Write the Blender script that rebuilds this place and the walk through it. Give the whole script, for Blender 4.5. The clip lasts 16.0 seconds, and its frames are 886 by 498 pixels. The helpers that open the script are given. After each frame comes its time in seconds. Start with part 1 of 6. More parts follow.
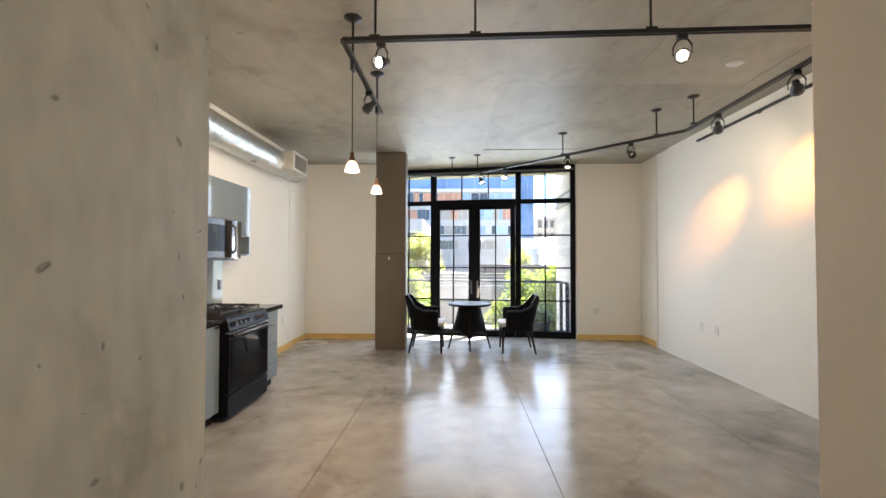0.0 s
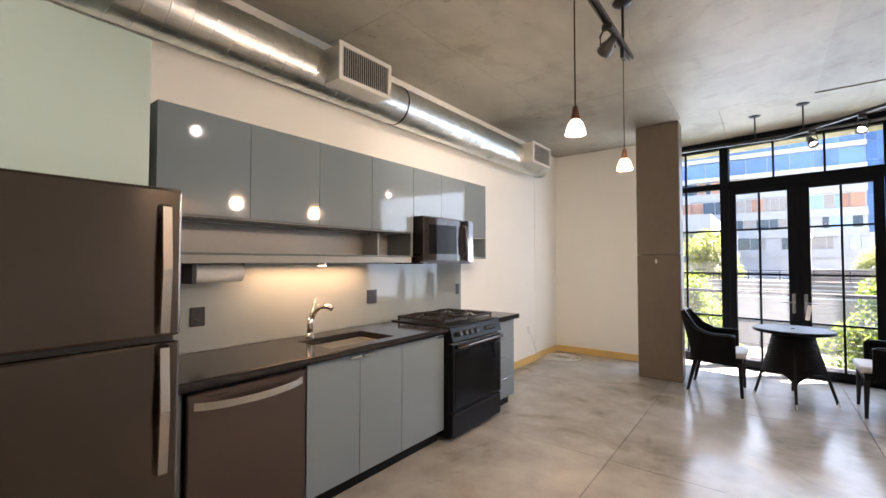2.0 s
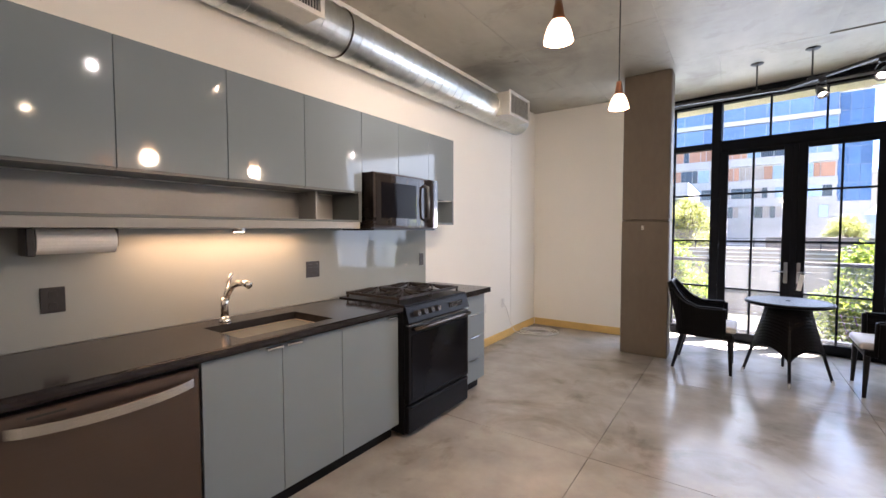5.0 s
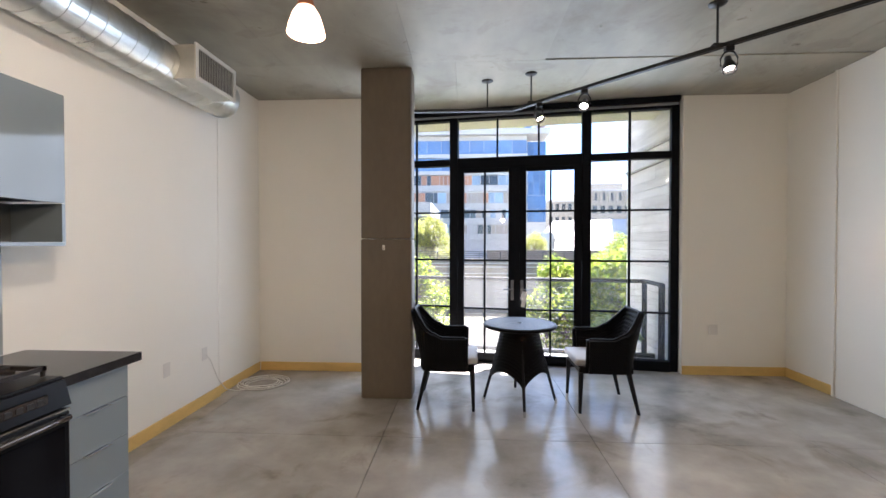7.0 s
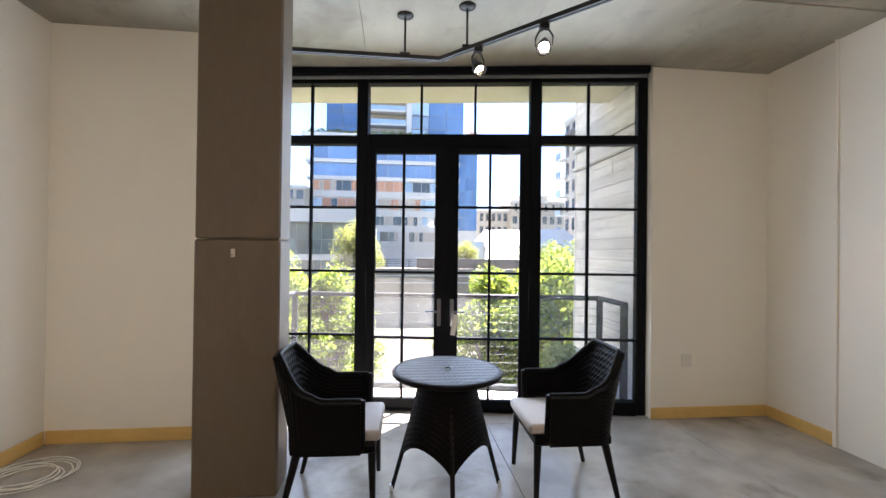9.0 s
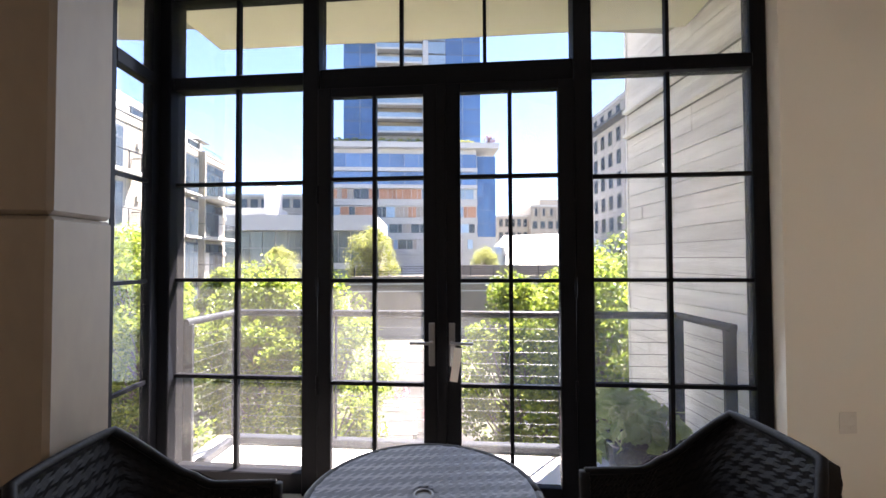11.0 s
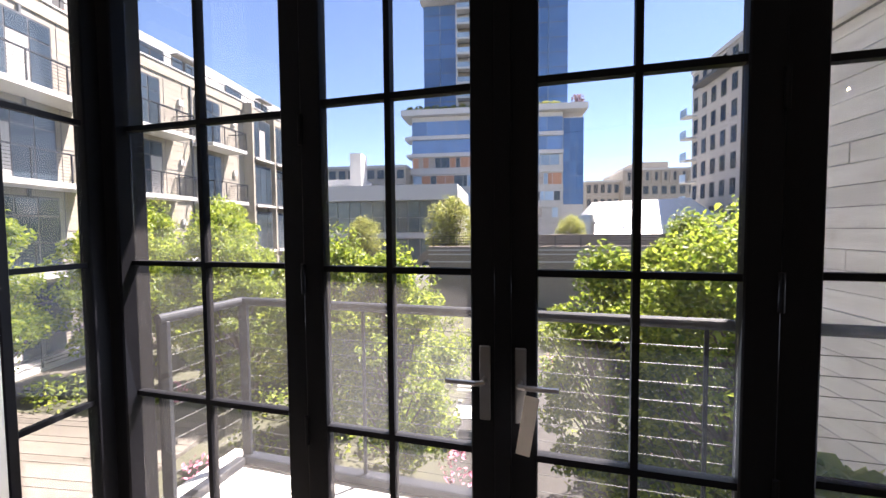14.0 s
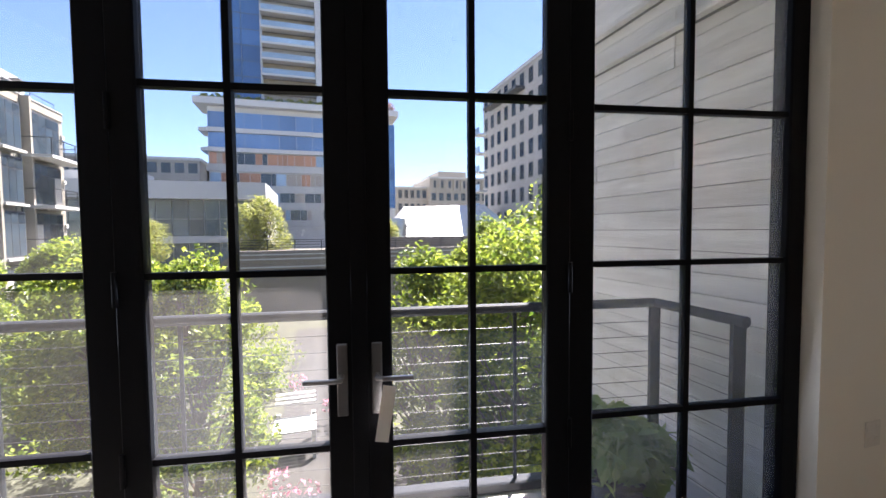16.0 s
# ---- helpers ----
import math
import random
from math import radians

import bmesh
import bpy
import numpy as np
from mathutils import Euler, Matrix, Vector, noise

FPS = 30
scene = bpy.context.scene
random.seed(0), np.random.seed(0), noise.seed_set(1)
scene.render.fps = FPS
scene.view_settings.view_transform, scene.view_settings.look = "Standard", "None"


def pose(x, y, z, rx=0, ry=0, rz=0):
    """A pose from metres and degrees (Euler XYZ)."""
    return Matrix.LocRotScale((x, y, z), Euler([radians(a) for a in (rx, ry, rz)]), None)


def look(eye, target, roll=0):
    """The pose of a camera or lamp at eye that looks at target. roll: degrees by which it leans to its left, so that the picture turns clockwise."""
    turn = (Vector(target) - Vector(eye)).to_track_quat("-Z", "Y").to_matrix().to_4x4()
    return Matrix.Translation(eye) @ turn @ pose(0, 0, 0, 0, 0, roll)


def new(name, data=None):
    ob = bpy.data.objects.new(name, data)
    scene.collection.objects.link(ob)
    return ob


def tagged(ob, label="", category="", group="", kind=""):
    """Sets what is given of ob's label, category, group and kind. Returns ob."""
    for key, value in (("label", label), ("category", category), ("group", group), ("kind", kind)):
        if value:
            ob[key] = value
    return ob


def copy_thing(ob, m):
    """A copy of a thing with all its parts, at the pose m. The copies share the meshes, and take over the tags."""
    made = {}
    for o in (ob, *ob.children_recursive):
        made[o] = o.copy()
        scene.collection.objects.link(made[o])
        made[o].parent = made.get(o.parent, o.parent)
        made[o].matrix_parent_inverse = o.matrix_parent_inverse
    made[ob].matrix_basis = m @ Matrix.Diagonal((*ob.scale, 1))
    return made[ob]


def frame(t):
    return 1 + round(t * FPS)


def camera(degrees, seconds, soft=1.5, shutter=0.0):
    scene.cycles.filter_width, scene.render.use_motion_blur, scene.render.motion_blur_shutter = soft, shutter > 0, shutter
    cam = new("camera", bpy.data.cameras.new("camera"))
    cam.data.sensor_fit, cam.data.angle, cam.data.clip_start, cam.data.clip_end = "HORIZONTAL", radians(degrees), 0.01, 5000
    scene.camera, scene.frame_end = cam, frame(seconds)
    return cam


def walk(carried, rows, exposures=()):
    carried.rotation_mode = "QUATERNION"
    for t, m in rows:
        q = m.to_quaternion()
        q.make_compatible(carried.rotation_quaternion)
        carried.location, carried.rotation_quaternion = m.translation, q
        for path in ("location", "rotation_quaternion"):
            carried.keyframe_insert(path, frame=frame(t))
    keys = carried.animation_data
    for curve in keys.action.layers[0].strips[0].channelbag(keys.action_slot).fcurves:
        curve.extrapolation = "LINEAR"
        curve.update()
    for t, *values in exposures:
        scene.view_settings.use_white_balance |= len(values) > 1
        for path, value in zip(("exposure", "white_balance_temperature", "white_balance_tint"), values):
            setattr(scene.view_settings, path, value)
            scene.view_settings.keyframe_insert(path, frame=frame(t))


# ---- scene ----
cam = camera(93.5, 16.0)
PATH = [
    (0, (-0.251, -0.416, 1.463), (-0.322, 1.582, 1.509), 0.1),
    (0.5, (-0.208, -0.108, 1.464), (-0.442, 1.876, 1.538), 0.1),
    (1, (-0.166, 0.156, 1.455), (-0.662, 2.091, 1.54), 0.1),
    (1.5, (-0.227, 0.382, 1.465), (-1.077, 2.191, 1.55), -0.0),
    (2, (-0.283, 0.52, 1.462), (-1.505, 2.102, 1.522), 0.0),
    (2.5, (-0.315, 0.631, 1.473), (-1.854, 1.908, 1.48), -0.1),
    (3, (-0.321, 0.682, 1.446), (-2.03, 1.718, 1.362), -0.3),
    (3.5, (-0.335, 0.705, 1.418), (-2.07, 1.682, 1.23), -0.2),
    (4, (-0.342, 0.763, 1.406), (-1.978, 1.893, 1.184), 0.0),
    (4.5, (-0.409, 0.89, 1.408), (-1.828, 2.289, 1.244), -0.0),
    (5, (-0.491, 1.095, 1.438), (-1.64, 2.73, 1.349), -0.1),
    (5.2, (-0.508, 1.192, 1.455), (-1.552, 2.897, 1.379), -0.3),
    (7.3, (-0.577, 2.513, 1.505), (-0.575, 4.513, 1.486), 0.1),
    (7.5, (-0.571, 2.651, 1.504), (-0.511, 4.651, 1.494), 0.1),
    (8, (-0.519, 2.997, 1.498), (-0.37, 4.991, 1.492), 0.2),
    (8.5, (-0.448, 3.344, 1.51), (-0.249, 5.335, 1.512), 0.4),
    (9, (-0.385, 3.668, 1.487), (-0.168, 5.656, 1.5), 0.7),
    (9.2, (-0.359, 3.799, 1.482), (-0.137, 5.786, 1.512), 0.7),
    (11.3, (-0.069, 5.233, 1.416), (0.048, 7.229, 1.464), -0.3),
    (11.5, (-0.121, 5.33, 1.431), (0.018, 7.325, 1.459), -0.6),
    (12, (-0.083, 5.612, 1.439), (-0.061, 7.611, 1.478), -0.7),
    (12.5, (-0.042, 5.861, 1.452), (-0.174, 7.857, 1.453), -0.7),
    (13, (0.007, 6.032, 1.461), (-0.247, 8.016, 1.443), -0.6),
    (13.5, (0.036, 6.106, 1.447), (-0.272, 8.081, 1.377), -0.6),
    (14, (0.052, 6.13, 1.438), (-0.218, 8.109, 1.34), -0.5),
    (14.5, (0.014, 6.137, 1.439), (-0.112, 8.131, 1.338), -0.3),
    (15, (-0.037, 6.129, 1.45), (0.042, 8.125, 1.351), -0.2),
    (15.5, (-0.073, 6.105, 1.443), (0.247, 8.077, 1.359), -0.3),
    (16, (-0.083, 6.061, 1.433), (0.512, 7.969, 1.341), -0.5),
]
EXPOSURES = [(0, 4.1, 6350, 16), (0.6, 3.85, 6050, 17), (1.2, 3.9, 6000, 17), (2.2, 4.25, 6350, 22), (3.1, 4.32, 5650, 22), (4.2, 4.55, 5900, 23), (5.2, 3.98, 6200, 24), (7.5, 3.76, 6100, 19), (9.2, 3.72, 6450, 19), (11.3, 3.3, 6650, 24), (12.0, 2.90, 6700, 25), (12.8, 2.66, 6700, 26), (14.5, 2.66, 6600, 24), (16, 2.72, 6350, 22)]
walk(cam, [(t, look(eye, target, roll)) for t, eye, target, roll in PATH], EXPOSURES)

# ---- world, sun, exposure ----
world = bpy.data.worlds.new("world")
scene.world = world
world.use_nodes = True
wn = world.node_tree
sky = wn.nodes.new("ShaderNodeTexSky")
sky.sky_type = 'NISHITA'
sky.sun_disc = False
sky.air_density = 0.72
sky.dust_density = 0.1
sky.ozone_density = 2.4
SUN_DIR = Vector((0.34, 0.33, 0.88)).normalized()
sky.sun_elevation = math.asin(SUN_DIR.z)
sky.sun_rotation = math.atan2(SUN_DIR.x, SUN_DIR.y)
wn.links.new(sky.outputs[0], wn.nodes["Background"].inputs[0])
wn.nodes["Background"].inputs[1].default_value = 0.05
sun = new("sun", bpy.data.lights.new("sun", 'SUN'))
sun.data.energy = 5.0
sun.data.angle = radians(0.5)
sun.data.color = (1.0, 0.95, 0.87)
sun.matrix_world = look(SUN_DIR * 30, (0, 0, 0))
# sky light through the window opening
opening = new("window_sky_light", bpy.data.lights.new("window_sky_light", 'AREA'))
opening.data.shape = 'RECTANGLE'
opening.data.size, opening.data.size_y = 3.4, 2.2
opening.data.energy = 6.6
opening.data.color = (0.72, 0.87, 1.0)
opening.matrix_world = look((0.03, 7.42, 1.75), (-0.85, 1.6, 0.9))


# ---- helpers of this scene ----
PLACE = {}


def thing(name, m=None, label="", category="", group="", kind=""):
    ob = new(name)
    ob.empty_display_size = 0.1
    m = m or Matrix()
    ob.matrix_basis = m
    PLACE[ob.name] = m.copy()
    return tagged(ob, label, category, group, kind)


def at(x, y, z=0.0):
    return Matrix.Translation((x, y, z))


def part(name, bm, material, parent=None, label="", smooth=False, tag=None):
    """Links a bmesh, given in world places (or those of the parent at its build), as one mesh."""
    me = bpy.data.meshes.new(name)
    if parent is not None:
        inv = PLACE[parent.name].inverted()
        bm.transform(inv)
    bmesh.ops.recalc_face_normals(bm, faces=bm.faces)
    bm.to_mesh(me)
    bm.free()
    if smooth:
        for p in me.polygons:
            p.use_smooth = True
    if isinstance(material, (list, tuple)):
        for m in material:
            me.materials.append(m)
    else:
        me.materials.append(material)
    ob = new(name, me)
    if parent is not None:
        ob.parent = parent
        PLACE[ob.name] = PLACE[parent.name]
    else:
        PLACE[ob.name] = Matrix()
    if label:
        ob["label"] = label
    if tag:
        tagged(ob, *tag)
    return ob


def box(x0, x1, y0, y1, z0, z1, b=0.0, seg=1, bm=None):
    own = bmesh.new()
    bmesh.ops.create_cube(own, size=1.0, matrix=Matrix.Translation(((x0 + x1) / 2, (y0 + y1) / 2, (z0 + z1) / 2)) @ Matrix.Diagonal((abs(x1 - x0), abs(y1 - y0), abs(z1 - z0), 1)))
    if b > 0:
        bmesh.ops.bevel(own, geom=list(own.edges), offset=b, segments=seg, affect='EDGES', profile=0.5)
    return merge(bm, own) if bm is not None else own


def merge(bm, other):
    me = bpy.data.meshes.new("tmp")
    other.to_mesh(me)
    other.free()
    bm.from_mesh(me)
    bpy.data.meshes.remove(me)
    return bm


def rod(p, q, r, r2=None, seg=12, bm=None, caps=True):
    p, q = Vector(p), Vector(q)
    own = bmesh.new()
    d = q - p
    m = Matrix.Translation((p + q) / 2) @ d.to_track_quat('Z', 'Y').to_matrix().to_4x4()
    bmesh.ops.create_cone(own, cap_ends=caps, segments=seg, radius1=r, radius2=r if r2 is None else r2, depth=d.length, matrix=m)
    return merge(bm, own) if bm is not None else own


def tube(points, r, seg=8, bm=None, taper=None):
    """A round bar swept along a line of points."""
    own = bmesh.new()
    pts = [Vector(p) for p in points]
    rings = []
    for i, p in enumerate(pts):
        d = (pts[min(i + 1, len(pts) - 1)] - pts[max(i - 1, 0)]).normalized()
        q = d.to_track_quat('Z', 'Y')
        rr = r if taper is None else r * (1 + (taper - 1) * i / (len(pts) - 1))
        rings.append([own.verts.new(p + q @ Vector((rr * math.cos(2 * math.pi * k / seg), rr * math.sin(2 * math.pi * k / seg), 0))) for k in range(seg)])
    for a, b in zip(rings, rings[1:]):
        for k in range(seg):
            own.faces.new((a[k], a[(k + 1) % seg], b[(k + 1) % seg], b[k]))
    own.faces.new(rings[0])
    own.faces.new(list(reversed(rings[-1])))
    return merge(bm, own) if bm is not None else own


def lathe(profile, seg=24, m=None, bm=None):
    """A turned body: rows of (radius, height)."""
    own = bmesh.new()
    rings = []
    for r, z in profile:
        rings.append([own.verts.new((r * math.cos(2 * math.pi * k / seg), r * math.sin(2 * math.pi * k / seg), z)) for k in range(seg)])
    for a, b in zip(rings, rings[1:]):
        for k in range(seg):
            own.faces.new((a[k], a[(k + 1) % seg], b[(k + 1) % seg], b[k]))
    if m is not None:
        own.transform(m)
    return merge(bm, own) if bm is not None else own


def extrude_outline(points, y0, y1, bm=None):
    """A plate: an outline in x and z, from y0 to y1."""
    own = bmesh.new()
    a = [own.verts.new((x, y0, z)) for x, z in points]
    b = [own.verts.new((x, y1, z)) for x, z in points]
    own.faces.new(a)
    own.faces.new(list(reversed(b)))
    n = len(points)
    for i in range(n):
        own.faces.new((a[i], b[i], b[(i + 1) % n], a[(i + 1) % n]))
    return merge(bm, own) if bm is not None else own


# ---- materials ----
def nodes_of(name):
    m = bpy.data.materials.new(name)
    m.use_nodes = True
    return m, m.node_tree, m.node_tree.nodes["Principled BSDF"]


def surf(name, col, rough=0.5, metal=0.0, var=0.12, scale=2.5, fine=45.0, bump=0.08, stretch=(1, 1, 1), coat=0.0, dark=None, rvar=0.1, spec=0.5, island=0.0, objrand=0.0):
    """A surface with mottling at two scales, fine relief and uneven gloss."""
    m, t, p = nodes_of(name)
    n, l = t.nodes, t.links
    tc = n.new("ShaderNodeTexCoord")
    mp = n.new("ShaderNodeMapping")
    mp.inputs["Scale"].default_value = stretch
    l.new(tc.outputs["Object"], mp.inputs[0])
    big, small = n.new("ShaderNodeTexNoise"), n.new("ShaderNodeTexNoise")
    big.inputs["Scale"].default_value, big.inputs["Detail"].default_value, big.inputs["Roughness"].default_value = scale, 6, 0.6
    small.inputs["Scale"].default_value, small.inputs["Detail"].default_value = fine, 4
    l.new(mp.outputs[0], big.inputs["Vector"])
    l.new(mp.outputs[0], small.inputs["Vector"])
    add = n.new("ShaderNodeMath")
    add.operation = 'MULTIPLY_ADD'
    add.inputs[1].default_value = 0.4
    l.new(small.outputs["Fac"], add.inputs[0])
    l.new(big.outputs["Fac"], add.inputs[2])
    ramp = n.new("ShaderNodeValToRGB")
    c = Vector(col)
    lo = Vector(dark) if dark else c * (1 - var)
    hi = c * (1 + var)
    ramp.color_ramp.elements[0].position, ramp.color_ramp.elements[1].position = 0.45, 0.95
    ramp.color_ramp.elements[0].color = (*lo, 1)
    ramp.color_ramp.elements[1].color = (*[min(1, v) for v in hi], 1)
    l.new(add.outputs[0], ramp.inputs[0])
    out = ramp.outputs[0]
    for amount, node, sock in ((island, "ShaderNodeNewGeometry", "Random Per Island"), (objrand, "ShaderNodeObjectInfo", "Random")):
        if amount:
            g = n.new(node)
            hs = n.new("ShaderNodeHueSaturation")
            mr = n.new("ShaderNodeMapRange")
            mr.inputs[3].default_value, mr.inputs[4].default_value = 1 - amount, 1 + amount
            l.new(g.outputs[sock], mr.inputs[0])
            l.new(mr.outputs[0], hs.inputs["Value"])
            l.new(out, hs.inputs["Color"])
            out = hs.outputs[0]
    l.new(out, p.inputs["Base Color"])
    rr = n.new("ShaderNodeMapRange")
    rr.inputs[1].default_value, rr.inputs[2].default_value = 0.3, 0.7
    rr.inputs[3].default_value, rr.inputs[4].default_value = max(0.02, rough - rvar * rough), min(1, rough + rvar * rough)
    l.new(big.outputs["Fac"], rr.inputs[0])
    l.new(rr.outputs[0], p.inputs["Roughness"])
    p.inputs["Metallic"].default_value = metal
    p.inputs["Coat Weight"].default_value = coat
    p.inputs["Coat Roughness"].default_value = 0.05
    p.inputs["Specular IOR Level"].default_value = spec
    if bump:
        b = n.new("ShaderNodeBump")
        b.inputs["Strength"].default_value = bump
        b.inputs["Distance"].default_value = 0.01
        l.new(add.outputs[0], b.inputs["Height"])
        l.new(b.outputs[0], p.inputs["Normal"])
    return m


def concrete(name, col, rough=0.6, holes=True, var=0.2, scale=1.6, bump=0.15, island=0.0, stretch=(1, 1, 1), fine=22):
    """Cast concrete: clouds, water stains and small air holes."""
    m = surf(name, col, rough, var=var, scale=scale, fine=fine, bump=bump, island=island, stretch=stretch)
    if holes:
        t = m.node_tree
        n, l, p = t.nodes, t.links, t.nodes["Principled BSDF"]
        tc = n.new("ShaderNodeTexCoord")
        wob = n.new("ShaderNodeTexNoise")
        wob.inputs["Scale"].default_value = 9
        mix = n.new("ShaderNodeMixRGB")
        mix.inputs[0].default_value = 0.08
        l.new(tc.outputs["Object"], wob.inputs["Vector"])
        l.new(tc.outputs["Object"], mix.inputs[1])
        l.new(wob.outputs["Color"], mix.inputs[2])
        vo = n.new("ShaderNodeTexVoronoi")
        vo.voronoi_dimensions = '2D'
        sp, cb, ad = n.new("ShaderNodeSeparateXYZ"), n.new("ShaderNodeCombineXYZ"), n.new("ShaderNodeMath")
        l.new(mix.outputs[0], sp.inputs[0])
        l.new(sp.outputs[0], ad.inputs[0])
        l.new(sp.outputs[1], ad.inputs[1])
        l.new(ad.outputs[0], cb.inputs[0])
        l.new(sp.outputs[2], cb.inputs[1])
        vo.inputs["Scale"].default_value = 15.0
        vo.inputs["Randomness"].default_value = 1.0
        l.new(cb.outputs[0], vo.inputs["Vector"])
        gt = n.new("ShaderNodeMapRange")
        gt.inputs[1].default_value, gt.inputs[2].default_value = 0.04, 0.085
        gt.inputs[3].default_value, gt.inputs[4].default_value = 0.35, 1.0
        # only some of the cells hold a hole, each of its own width
        cs, wd = n.new("ShaderNodeSeparateXYZ"), n.new("ShaderNodeMapRange")
        l.new(vo.outputs["Color"], cs.inputs[0])
        wd.inputs[1].default_value, wd.inputs[2].default_value = 0.3, 1.0
        wd.inputs[3].default_value, wd.inputs[4].default_value = 0.07, -0.03
        l.new(cs.outputs[0], wd.inputs[0])
        sm = n.new("ShaderNodeMath")
        l.new(vo.outputs["Distance"], sm.inputs[0])
        l.new(wd.outputs[0], sm.inputs[1])
        l.new(sm.outputs[0], gt.inputs[0])
        mul = n.new("ShaderNodeMixRGB")
        mul.blend_type = 'MULTIPLY'
        mul.inputs[0].default_value = 0.75
        src = p.inputs["Base Color"].links[0].from_socket
        l.new(src, mul.inputs[1])
        l.new(gt.outputs[0], mul.inputs[2])
        l.new(mul.outputs[0], p.inputs["Base Color"])
        b2 = n.new("ShaderNodeBump")
        b2.inputs["Strength"].default_value, b2.inputs["Distance"].default_value = 0.5, 0.006
        l.new(gt.outputs[0], b2.inputs["Height"])
        l.new(p.inputs["Normal"].links[0].from_socket, b2.inputs["Normal"])
        l.new(b2.outputs[0], p.inputs["Normal"])
    return m


def glass_mat(name, tint=(1, 1, 1), rough=0.0, dust_haze=0.0):
    """Clear pane: lets light straight through, mirrors by its angle. A cloudy pale veil holds dust and painted haze."""
    m, t, p = nodes_of(name)
    n, l = t.nodes, t.links
    n.remove(p)
    tr, gl, lw, mx = n.new("ShaderNodeBsdfTransparent"), n.new("ShaderNodeBsdfGlossy"), n.new("ShaderNodeLayerWeight"), n.new("ShaderNodeMixShader")
    tr.inputs[0].default_value = (*tint, 1)
    gl.inputs["Roughness"].default_value = rough
    pw, ma = n.new("ShaderNodeMath"), n.new("ShaderNodeMath")
    pw.operation, ma.operation = 'POWER', 'MULTIPLY_ADD'
    pw.inputs[1].default_value = 5.0
    ma.inputs[1].default_value, ma.inputs[2].default_value = 0.9, 0.035
    l.new(lw.outputs["Facing"], pw.inputs[0])
    l.new(pw.outputs[0], ma.inputs[0])
    l.new(ma.outputs[0], mx.inputs[0])
    l.new(tr.outputs[0], mx.inputs[1])
    l.new(gl.outputs[0], mx.inputs[2])
    dirt_haze, cloud, dm, veil = n.new("ShaderNodeBsdfTranslucent"), n.new("ShaderNodeTexNoise"), n.new("ShaderNodeMath"), n.new("ShaderNodeMixShader")
    dirt_haze.inputs[0].default_value = (0.85, 0.83, 0.80, 1)
    cloud.inputs["Scale"].default_value, cloud.inputs["Detail"].default_value = 2.2, 5
    dm.operation = 'MULTIPLY'
    dm.inputs[1].default_value = dust_haze
    l.new(cloud.outputs["Fac"], dm.inputs[0])
    l.new(dm.outputs[0], veil.inputs[0])
    l.new(mx.outputs[0], veil.inputs[1])
    l.new(dirt_haze.outputs[0], veil.inputs[2])
    l.new(veil.outputs[0], n["Material Output"].inputs[0])
    return m


def glow(name, col, strength):
    m, t, p = nodes_of(name)
    p.inputs["Base Color"].default_value = (*col, 1)
    p.inputs["Emission Color"].default_value = (*col, 1)
    p.inputs["Emission Strength"].default_value = strength
    return m


WHITE = surf("white_wall_paint", (0.85, 0.828, 0.76), 0.6, var=0.025, scale=0.8, fine=160, bump=0.05)
# white paint toned darker and warmer for the dim light at the entry
WHITE_DIM = surf("dimmed_white_wall_paint", (0.80, 0.755, 0.67), 0.6, var=0.03, scale=0.8, fine=160, bump=0.05)
CONC = concrete("cast_concrete", (0.60, 0.58, 0.495), 0.55, var=0.30, scale=2.2, stretch=(1, 1, 0.45))
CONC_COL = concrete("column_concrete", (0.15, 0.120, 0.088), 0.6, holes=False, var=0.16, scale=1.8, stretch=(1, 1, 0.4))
CEIL = concrete("ceiling_concrete", (0.345, 0.328, 0.268), 0.5, holes=False, var=0.26, scale=0.9, fine=5, bump=0.03, island=0.10, stretch=(1, 0.5, 1))
FLOOR = surf("polished_concrete_floor", (0.36, 0.335, 0.30), 0.2, var=0.36, scale=1.1, fine=4, bump=0.006, objrand=0.04, rvar=0.35, coat=0.03, spec=0.27)


def stain(m, scale, lo, hi, depth):
    """Irregular old stains with their own outline."""
    t = m.node_tree
    n, l, p = t.nodes, t.links, t.nodes["Principled BSDF"]
    tc, no, mr, mul = n.new("ShaderNodeTexCoord"), n.new("ShaderNodeTexNoise"), n.new("ShaderNodeMapRange"), n.new("ShaderNodeMixRGB")
    no.inputs["Scale"].default_value, no.inputs["Detail"].default_value, no.inputs["Roughness"].default_value, no.inputs["Distortion"].default_value = scale, 7, 0.62, 0.6
    l.new(tc.outputs["Object"], no.inputs["Vector"])
    mr.inputs[1].default_value, mr.inputs[2].default_value = lo, hi
    mr.inputs[3].default_value, mr.inputs[4].default_value = 0.0, depth
    l.new(no.outputs["Fac"], mr.inputs[0])
    mul.blend_type = 'MULTIPLY'
    mul.inputs[2].default_value = (0.45, 0.40, 0.35, 1)
    l.new(mr.outputs[0], mul.inputs[0])
    l.new(p.inputs["Base Color"].links[0].from_socket, mul.inputs[1])
    l.new(mul.outputs[0], p.inputs["Base Color"])


